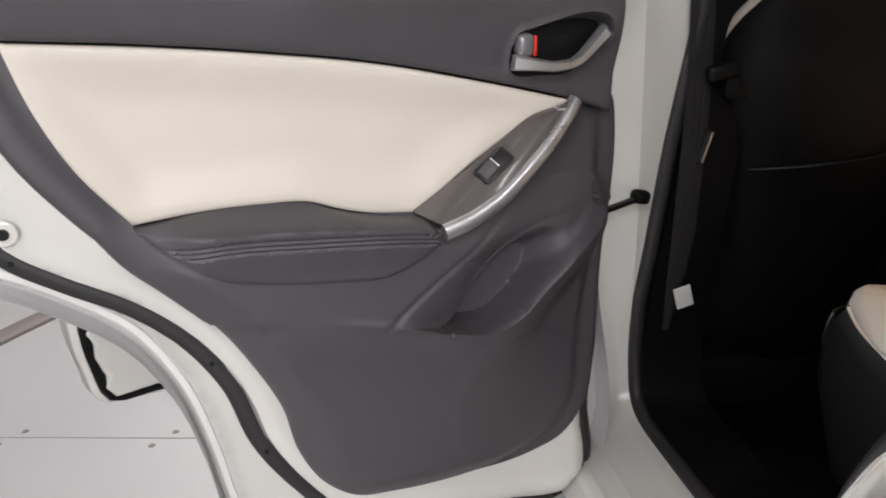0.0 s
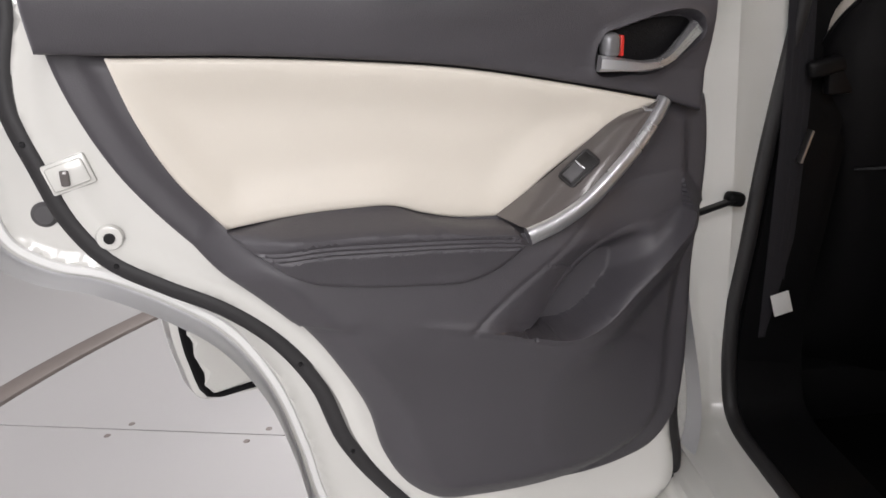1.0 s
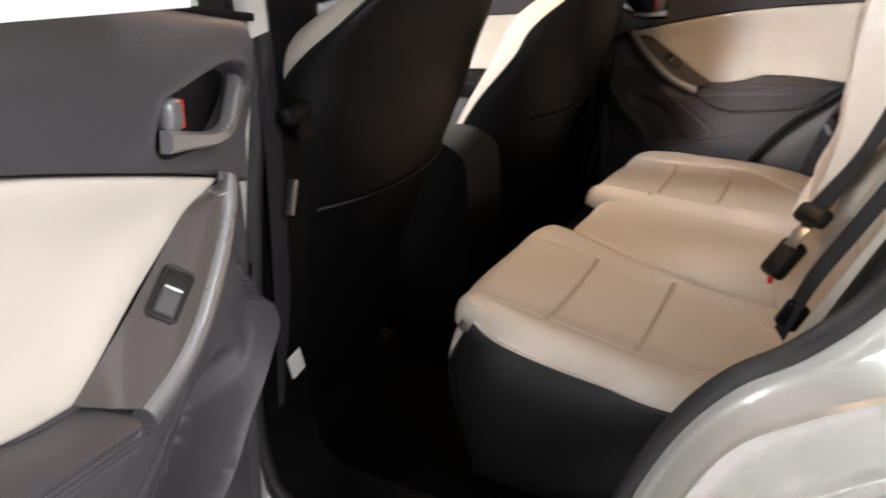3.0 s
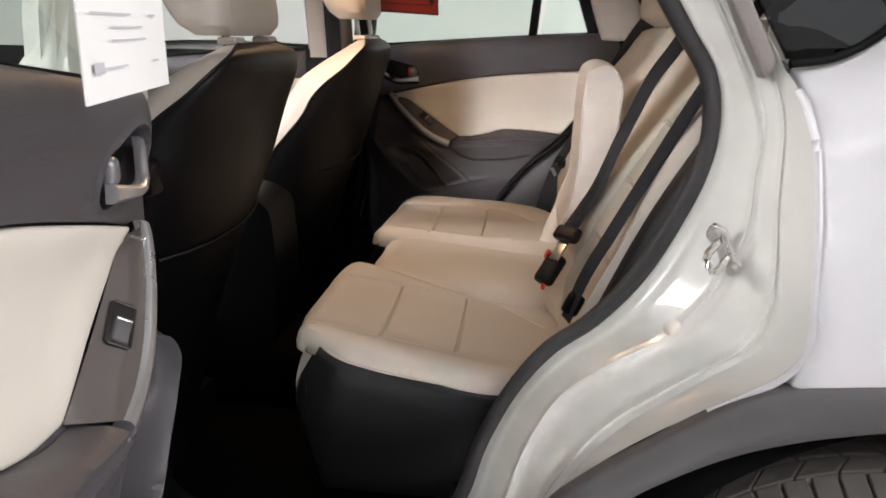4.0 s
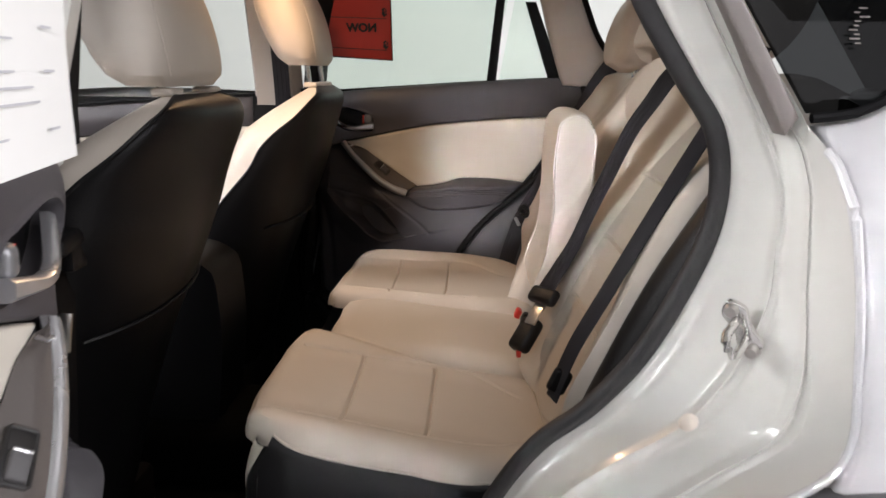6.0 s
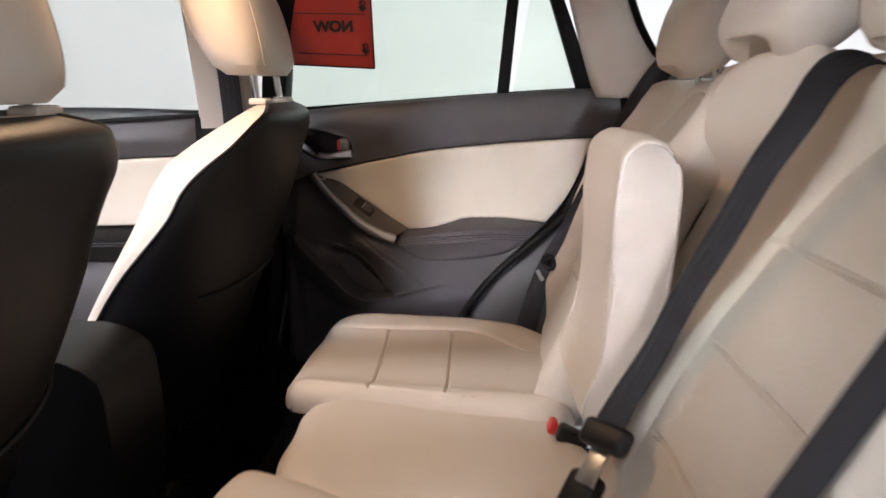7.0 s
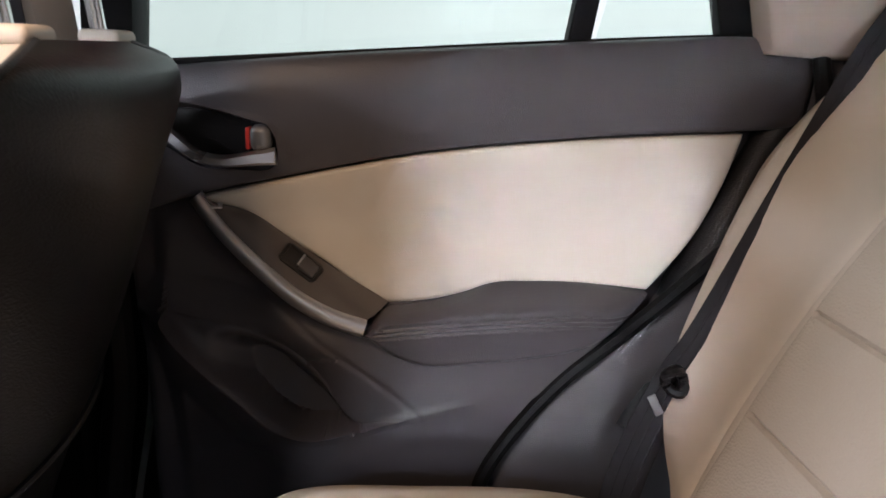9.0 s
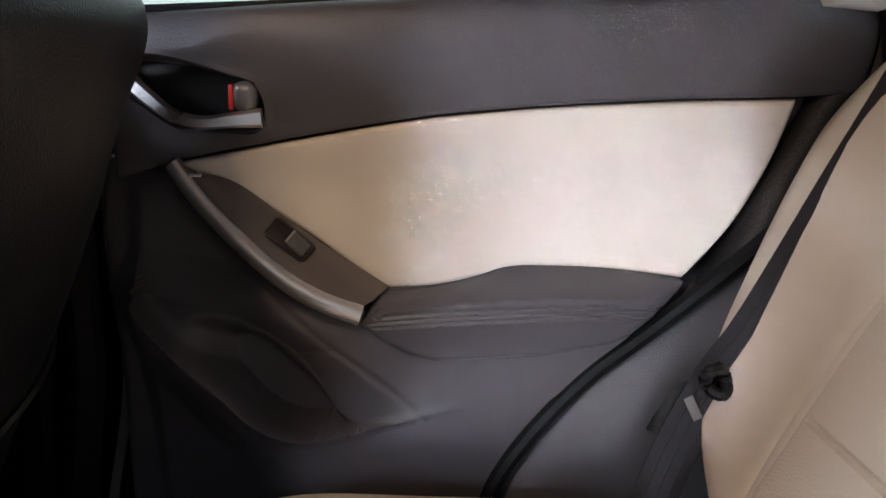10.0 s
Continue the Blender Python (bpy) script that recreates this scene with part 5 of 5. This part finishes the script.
    # Not in view; added dark so no lamp shines in over the tailgate.
    part("rear_window", ribbon([[(x, -1.62 + 0.30 * k, 1.17 + 0.43 * k) for x in np.linspace(-0.68, 0.74, 9)] for k in (0, 0.5, 1)]), PRIVACY, c, "unseen rear window, dark to keep lamp light out")
    part("load_floor", block(1.36, 0.78, 0.03, pose(0.03, -1.22, 0.62), 0), CARPET, c)
    part("seat_back_panel", block(1.22, 0.02, 0.56, Matrix.Translation((0.03, -0.83, 0.92)) @ Matrix.Rotation(radians(24.6), 4, "X"), 0), CARPET, c)
    # near-side front and nose
    part("bulkhead", block(1.5, 0.06, 0.75, pose(0.03, 1.35, 0.72), 0.02), BLACK, c)
    part("bonnet", block(1.6, 1.1, 0.45, pose(0.03, 1.95, 0.80), 0.08, 4), PAINT, c)
    return c


car_body()


def wheel(x0, y0, label):
    w = empty("wheel", label, "wheel", at=(x0, y0, 0.0))
    m = Matrix.Translation((x0, y0, 0.362))
    prof = [(0.215, 0.10), (0.24, 0.112), (0.29, 0.116), (0.325, 0.110), (0.343, 0.100), (0.350, 0.088), (0.352, 0.0), (0.350, -0.088), (0.343, -0.100), (0.325, -0.110), (0.29, -0.116), (0.24, -0.112), (0.215, -0.10)]
    ty = part("tyre", lathe(prof, m, 96), TYRE, w, "worn black tyre with dusty tread blocks")
    rng = random.Random(4)

    def blocks(rows_of, skew):
        """Corner rows of every tread block: a slanted wedge between narrow grooves."""
        for o0, o1, frac, shift, count in rows_of:
            da = 2 * math.pi / count
            for k in range(count):
                a = (k + shift) * da
                b = a + da * frac
                jog = rng.uniform(-0.04, 0.04) * da
                q = []
                for rr, inset in ((0.346, 0.0), (0.3600, 0.0), (0.3618, 0.0016)):
                    for o, s in ((o0 + inset, 0), (o1 - inset, 1)):
                        for t in (a + inset / 0.36, b - inset / 0.36):
                            tt = t + skew * s * da + jog * s
                            r2 = rr - 0.55 * max(0.0, abs(o) - 0.088)
                            q.append((o, r2 * math.cos(tt), r2 * math.sin(tt)))
                yield q, math.degrees(a) % 360

    faces = [(8, 9, 11, 10)] + [tuple(i + 4 * lv for i in f) for lv in (0, 1) for f in ((0, 1, 5, 4), (3, 2, 6, 7), (2, 0, 4, 6), (1, 3, 7, 5))]
    rest = bmesh.new()
    layout = [([(-0.110, -0.0735, 0.90, 0.0, 74), (0.0735, 0.110, 0.90, 0.3, 74)], 0.10), ([(-0.069, -0.038, 0.93, 0.1, 46), (0.038, 0.069, 0.93, 0.2, 46)], 0.45), ([(-0.0335, -0.002, 0.94, 0.4, 46), (0.002, 0.0335, 0.94, 0.75, 46)], -0.40)]
    for rows_of, skew in layout:
        for q, deg in blocks(rows_of, skew):
            near = 55 < deg < 130
            bm = bmesh.new() if near else rest
            vs = [bm.verts.new(m @ Vector(p)) for p in q]
            for f in faces:
                bm.faces.new([vs[i] for i in f])
            if near:
                bmesh.ops.recalc_face_normals(bm, faces=bm.faces[:])
                part("tread_block", bm, TYRE, ty, smooth=False)
    bmesh.ops.recalc_face_normals(rest, faces=rest.faces[:])
    tagged(part("tread", rest, TYRE, ty, "worn tread", smooth=False), kind="stuff")
    part("rim", lathe([(0.0, -0.08), (0.05, -0.085), (0.06, -0.07), (0.19, -0.075), (0.215, -0.105), (0.222, -0.10), (0.215, 0.10)], m, 48), STEEL, w, "silver alloy rim")


wheel(-0.800, -0.97, "rear wheel with worn black tyre under the arch")


# ---- front doors ----
def front_door_right():
    d = empty("front_door", "closed front door, dark card with cream leather insert", "car door", "front doors")
    at_x = lambda x0: (lambda u, v, h: (x0 - h, u, v))
    part("door_card", plate([(0.19, 0.90, 1), (1.05, 0.86, 1), (1.05, 0.42, 1), (0.22, 0.42, 1)], at_x(0.765), lambda u, v, q: 0.03 * sstep(v, 0.85, 0.70), 0.03, 0.01, 0.03), DARK, d, "dark grey door card")
    part("upper_trim", plate([(0.185, 1.126, 1), (0.53, 1.104), (1.05, 1.06, 1), (1.05, 0.96, 1), (0.53, 1.012), (0.30, 1.030), (0.185, 1.034, 1)], at_x(0.750), lambda u, v, q: 0.012 * sstep(q, 0, 0.04), 0.02, 0.006, 0.03), DARKSOFT, d, "dark grained soft upper trim")
    part("leather_insert", plate([(0.19, 1.031, 1), (0.30, 1.027), (0.53, 1.009), (0.98, 0.96, 1), (0.80, 0.87), (0.46, 0.860), (0.19, 0.870, 1)], at_x(0.755), lambda u, v, q: 0.006 - 0.008 * sstep(q, 0, 0.05), 0.02, 0.006, 0.02), INSERT, d, "cream leather insert")
    part("armrest", plate([(0.19, 0.866, 1), (0.46, 0.858), (0.80, 0.862, 1), (0.80, 0.79), (0.46, 0.775), (0.19, 0.785, 1)], at_x(0.757), lambda u, v, q: 0.05 * sstep(v, 0.865, 0.83) - 0.015 * sstep(v, 0.83, 0.78), 0.012, 0.008, 0.03, [([(0.2, 0.835 - o), (0.46, 0.826 - o), (0.78, 0.83 - o)], 0.002, 0.003) for o in (0, 0.007)]), BLACK, d, "black stitched armrest")
    part("belt_strip", strip([(0.752, u, v) for u, v in ((0.17, 1.129), (0.53, 1.107), (1.05, 1.064))], (1, 0, 0), 0.02, 0.01), RUBBER, d)
    part("window_frame", strip([(0.76, 0.172, 1.10), (0.715, 0.155, 1.28), (0.655, 0.13, 1.50)], (0, 1, 0), 0.03, 0.02), RUBBER, d, "black window frame")
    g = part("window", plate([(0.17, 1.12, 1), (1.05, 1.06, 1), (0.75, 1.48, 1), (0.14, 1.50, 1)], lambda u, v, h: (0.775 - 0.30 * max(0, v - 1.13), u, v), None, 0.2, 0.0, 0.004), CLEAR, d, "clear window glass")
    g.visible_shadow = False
    part("corner_panel", plate([(1.13, 1.20, 1), (0.985, 1.325), (0.945, 1.30), (0.97, 1.06, 1), (1.13, 1.05, 1)], at_x(0.735), None, 0.05, 0.006, 0.02), RUBBER, d, "black mirror corner panel")
    mi = part("door_mirror", block(0.24, 0.14, 0.16, pose(1.02, 1.06, 1.385), 0.05, 5), RUBBER, d, "dark door mirror housing")
    # Small red block on the rear face of the housing.
    part("mirror_red_block", block(0.05, 0.010, 0.03, pose(0.99, 0.987, 1.385), 0.004), RED, mi, "small red block")


front_door_right()


def front_door_left():
    """Standing open ahead of the rear door."""
    d = empty("front_door", "white front door standing open with dark seal and clear glass", "car door", "front doors")
    # drawn closed: u runs back from the hinge, v up, then swung
    m = Matrix.Translation((-0.83, 1.12, 0)) @ Matrix.Rotation(radians(-56), 4, "Z")
    pl = lambda x0: (lambda u, v, h: tuple(m @ Vector((x0 + h, -u, v))))
    out = [(0.02, 0.31, 1), (0.55, 0.295), (1.05, 0.29), (1.125, 0.31), (1.15, 0.40), (1.16, 0.60), (1.15, 0.90), (1.12, 1.13, 1), (0.02, 1.05, 1)]
    part("door_shell", plate(out, pl(0.03), lambda u, v, q: -0.03 * sstep(q, 0.03, 0.01), 0.03, 0.006, 0.05), PAINTIN, d, "white painted inner door steel")
    part("door_skin", plate(out, lambda u, v, h: tuple(m @ Vector((-0.05 - h, -u, v))), lambda u, v, q: 0.03 * sstep(q, 0, 0.2), 0.05, 0.006, 0.04), PAINT, d, "white outer door skin")
    part("door_card", plate([(0.10, 0.47), (0.6, 0.43), (0.95, 0.46), (1.03, 0.60), (1.04, 0.95), (1.02, 1.12, 1), (0.08, 1.04, 1)], pl(0.055), lambda u, v, q: 0.02 * sstep(q, 0, 0.1), 0.03, 0.01, 0.03), DARK, d, "dark grey door card")
    ws = spline([(0.10, 0.34), (0.55, 0.318), (1.03, 0.312), (1.105, 0.325), (1.125, 0.40), (1.13, 0.60), (1.12, 0.90), (1.09, 1.13)], 0.03)
    part("weatherstrip", tube([tuple(m @ Vector((0.012, -u, v))) for u, v in ws], 0.014, 8), RUBBER, d, "black rubber door seal")
    part("bolt", lathe([(0, -0.002), (0.006, -0.002), (0.008, 0.002)], m @ Matrix.Translation((0.034, -1.03, 0.38)), 12), RING, d)
    for line in ([(1.11, 1.12), (1.06, 1.30), (0.98, 1.50)], [(0.98, 1.50), (0.6, 1.49), (0.10, 1.06)]):
        part("window_frame", strip([tuple(m @ Vector((0.02 + 0.3 * max(0, v - 1.12), -u, v))) for u, v in spline(line, 0.05)], tuple(m.to_3x3() @ Vector((0, 1, 0.4))), 0.055, 0.045), PAINTIN, d, "white window frame")
    part("window", plate([(1.09, 1.11, 1), (0.97, 1.48, 1), (0.6, 1.47, 1), (0.12, 1.05, 1)], lambda u, v, h: tuple(m @ Vector((0.02 + 0.3 * max(0, v - 1.12) + h, -u, v))), None, 0.2, 0, 0.004), GLASS, d, "clear window glass").visible_shadow = False


front_door_left()


# ---- loose and hung things ----
def price_sign():
    s = empty("window_sign", "red price card hung inside the far window, seen from behind", "sign", at=(0.74, -0.14, 1.23))
    x = lambda v: 0.752 - 0.30 * max(0.0, v - 1.15)
    P = lambda u, v, h: (x(v) - h, u, v)
    part("card", plate([(-0.052, 1.243, 1), (-0.050, 1.46, 1), (-0.236, 1.455, 1), (-0.236, 1.234, 1)], P, None, 0.06, 0.0, 0.002), SIGNRED, s, "red printed card")
    for a, b, w in (((-0.062, 1.268), (-0.222, 1.262), 0.0022), ((-0.062, 1.352), (-0.222, 1.349), 0.0022)):
        part("rule", strip([P(*a, 0.003), P(*b, 0.003)], (0, 0, 1), w, 0.001), INK, s)
    part("edge", tube([P(-0.236, 1.234, 0.001), P(-0.236, 1.455, 0.001)], 0.002, 6), INK, s)
    part("edge", tube([P(-0.052, 1.243, 0.001), P(-0.236, 1.234, 0.001)], 0.002, 6), INK, s)
    slope = math.atan(0.30)

    def word(text, u, v, size):
        cu = bpy.data.curves.new("word", "FONT")
        cu.body, cu.size, cu.align_x, cu.align_y, cu.extrude, cu.offset = text, size, "CENTER", "CENTER", 0.0004, size * 0.045
        ob = new("lettering", cu)
        me = bpy.data.meshes.new_from_object(ob)
        bpy.data.objects.remove(ob)
        bm = bmesh.new()
        bm.from_mesh(me)
        # read from outside the car: seen from within, the word is mirrored
        m = Matrix.Translation(P(u, v, 0.004)) @ Matrix.Rotation(-slope, 4, "Y") @ Matrix(((0, 0, 1, 0), (1, 0, 0, 0), (0, 1, 0, 0), (0, 0, 0, 1)))
        bm.transform(m)
        part("lettering", bm, INK, s, "black lettering", smooth=False)

    word("NOW", -0.150, 1.323, 0.033)
    word("$", -0.218, 1.277, 0.028)
    word("$", -0.217, 1.366, 0.028)


price_sign()


def spec_sheet():
    s = empty("spec_sheet", "white printed sheet hanging in the open door window", "sheet")
    along, away = Vector((0.207, 0.050, 0)).normalized(), Vector((0.050, -0.207, 0)).normalized()
    P = lambda u, v, h: tuple(Vector((-1.242, -0.266, 0)) + along * (u + 0.380) + away * (h + 0.004 * math.sin(v * 14)) + Vector((0.10 * (v - 1.147), 0.02 * (v - 1.147), v)))
    part("sheet", plate([(-0.380, 1.147, 1), (-0.167, 1.145, 1), (-0.167, 1.43, 1), (-0.380, 1.43, 1)], P, None, 0.02, 0.0, 0.0012), PAPER, s, "white paper sheet")
    rng = random.Random(3)

    def bar(name, a, b, v, w):
        part(name, plate([(a, v, 1), (b, v, 1), (b, v + w, 1), (a, v + w, 1)], lambda u, q, h: P(u, q, h + 0.0022), None, 0.05, 0.0, 0.0, step=0.03), PRINT, s)

    for k in range(30):
        v = 1.166 + k * 0.0085
        if k % 7 in (1, 5):
            continue
        a = -0.365 if k % 7 not in (2, 3) else -0.325
        bar("text_bar", a, a + rng.uniform(0.06, 0.11), v, 0.0013)
        if k % 7 in (0, 4):
            bar("text_bar", -0.225, -0.205, v, 0.0016)
    for v in (1.164, 1.222, 1.284, 1.345):
        bar("print_block", -0.366, -0.346, v, 0.007)


spec_sheet()


def glass_mark():
    k = empty("glass_mark", "small pale printed mark on the tinted quarter glass", "mark")
    rng = random.Random(8)
    for n in range(9):
        v, u = 1.236 + 0.0042 * n, -0.848 + 0.005 * (n % 2) - 0.006 * (n // 5 % 2)
        w = rng.uniform(0.004, 0.010)
        P = lambda a, b, h: (-0.797 + 0.41 * (b - 1.164) - h, a, b)
        part("print_bar", plate([(u - w, v, 1), (u, v, 1), (u, v + 0.0016, 1), (u - w, v + 0.0016, 1)], P, None, 0.05, 0.0, 0.0006, step=0.03), MOULD, k)


glass_mark()


def belt(name, label, pts, across, width=0.047):
    b = empty(name, label, "seat belt", "seat belts")
    line = []
    P = [np.array(p, float) for p in pts]
    for i in range(len(P) - 1):
        p0, p1, p2, p3 = P[max(i - 1, 0)], P[i], P[i + 1], P[min(i + 2, len(P) - 1)]
        for s in np.arange(8) / 8:
            line.append(tuple(0.5 * (2 * p1 + (p2 - p0) * s + (2 * p0 - 5 * p1 + 4 * p2 - p3) * s**2 + (3 * p1 - p0 - 3 * p2 + p3) * s**3)))
    line.append(tuple(P[-1]))
    web = part("webbing", strip(line, across, width, 0.0022), WEBBING, b, "black woven webbing")
    side = Vector(across).normalized()
    for o in (-0.26, 0.0, 0.26):
        part("rib", tube([tuple(Vector(p) + side * o * width) for p in line], width * 0.045, 6), WEBBING, web)
    return b


# centre belt from the bench top to the buckle
cb = belt("seat_belt", "black centre belt running from the bench top to its buckle", [(-0.190, -0.905, 1.215), (-0.225, -0.850, 1.222), (-0.262, -0.805, 1.205), (-0.285, -0.768, 1.160), (-0.290, -0.738, 1.115), (-0.275, -0.715, 1.055), (-0.243, -0.692, 0.985), (-0.222, -0.665, 0.905), (-0.222, -0.638, 0.855), (-0.238, -0.616, 0.822)], (0.9, 0.25, 0.35), 0.041)
tz = Vector((-0.035, 0.040, -0.062)).normalized()
tx = Vector((0.9, 0.25, 0.35))
tx = (tx - tz * tx.dot(tz)).normalized()
bm_at = Matrix((tx, tz.cross(tx), tz)).transposed().to_4x4()
part("tongue_grip", block(0.066, 0.020, 0.032, Matrix.Translation((-0.242, -0.614, 0.815)) @ bm_at, 0.009, 4), BLACK, cb, "black tongue grip")
part("tongue", block(0.026, 0.004, 0.045, Matrix.Translation((-0.251, -0.600, 0.785)) @ bm_at, 0.001), STEEL, cb, "steel belt tongue")
part("latch_label", block(0.012, 0.003, 0.010, Matrix.Translation((-0.245, -0.594, 0.783)) @ bm_at, 0.001), PAPER, cb, "small white latch label")
part("buckle", block(0.044, 0.026, 0.066, Matrix.Translation((-0.255, -0.584, 0.745)) @ bm_at, 0.010, 4), BLACK, cb, "black belt buckle")
part("release_button", block(0.03, 0.008, 0.012, pose(-0.267, -0.571, 0.717), 0.002), RED, cb, "red release button")
ob = belt("seat_belt", "black outer belt lying along the bench edge", [(-0.592, -0.825, 1.24), (-0.583, -0.757, 1.110), (-0.574, -0.709, 1.012), (-0.565, -0.661, 0.912), (-0.558, -0.625, 0.835), (-0.555, -0.60, 0.76)], (0.86, 0.38, 0.28), 0.027)
part("tongue_grip", block(0.014, 0.028, 0.036, Matrix.Translation((-0.552, -0.610, 0.785)) @ Matrix.Rotation(radians(24), 4, "X"), 0.006, 3), BLACK, ob, "black tongue grip")
rb = belt("seat_belt", "black outer belt lying along the far bench edge", [(0.655, -0.88, 1.25), (0.650, -0.824, 1.17), (0.640, -0.752, 1.03), (0.626, -0.672, 0.87), (0.628, -0.634, 0.80), (0.635, -0.60, 0.70), (0.63, -0.575, 0.60)], (0.15, 0.87, 0.41), 0.047)
part("tongue_grip", tube([tuple(Matrix.Translation((0.616, -0.632, 0.812)) @ Matrix.Rotation(radians(-25), 4, "X") @ Vector((0.004 * math.cos(2 * a), 0.010 * math.cos(a), 0.015 * math.sin(a)))) for a in (2 * math.pi * k / 20 for k in range(20))], 0.0065, 8, True), BLACK, rb, "black tongue grip")
part("tongue", block(0.002, 0.010, 0.028, Matrix.Translation((0.620, -0.614, 0.780)) @ Matrix.Rotation(radians(-28), 4, "X"), 0.001), KNOB, rb, "steel belt tongue")
bk = empty("buckle", "red-buttoned belt buckle in the bench gap", "buckle")
part("body", block(0.030, 0.05, 0.026, pose(0.07, -0.622, 0.660, 25), 0.006, 3), BLACK, bk)
part("release_button", block(0.028, 0.012, 0.020, pose(0.068, -0.590, 0.680, 25), 0.003), RED, bk, "red release button")

# belt of the driver seat on the near centre pillar
pb = belt("seat_belt", "black front belt running down the centre pillar", [(-0.655, 0.055, 1.20), (-0.655, 0.050, 0.95), (-0.662, 0.052, 0.75), (-0.668, 0.060, 0.55)], (1, 0.2, 0), 0.046)
part("anchor", block(0.04, 0.02, 0.045, pose(-0.60, 0.040, 0.965), 0.006), BLACK, pb)
part("care_tag", block(0.030, 0.003, 0.038, pose(-0.664, 0.038, 0.616, 0, -14, 0), 0.001), PAPER, pb, "white care tag")
part("tongue", block(0.004, 0.016, 0.05, pose(-0.645, 0.036, 0.87, 0, 18, 0), 0.001), STEEL, pb, "steel belt tongue")
part("tongue_grip", block(0.060, 0.022, 0.026, pose(-0.620, 0.036, 0.985, 0, -10, 0), 0.008, 3), BLACK, pb)
# door check strap
ck = empty("check_strap", "black door check strap at the hinge side", "check strap")
part("arm", tube([(-0.88, 0.02, 0.772), (-0.80, 0.035, 0.784), (-0.74, 0.05, 0.794)], 0.009, 8, flat=0.5), BLACK, ck)
part("boot", block(0.030, 0.024, 0.022, pose(-0.742, 0.052, 0.794, 0, 12, 0), 0.008, 3), RUBBER, ck)
fb = belt("seat_belt", "black front belt on the far centre pillar", [(0.590, 0.085, 1.50), (0.650, 0.085, 1.30), (0.694, 0.085, 1.10), (0.695, 0.08, 0.80)], (0, 1, 0), 0.047)
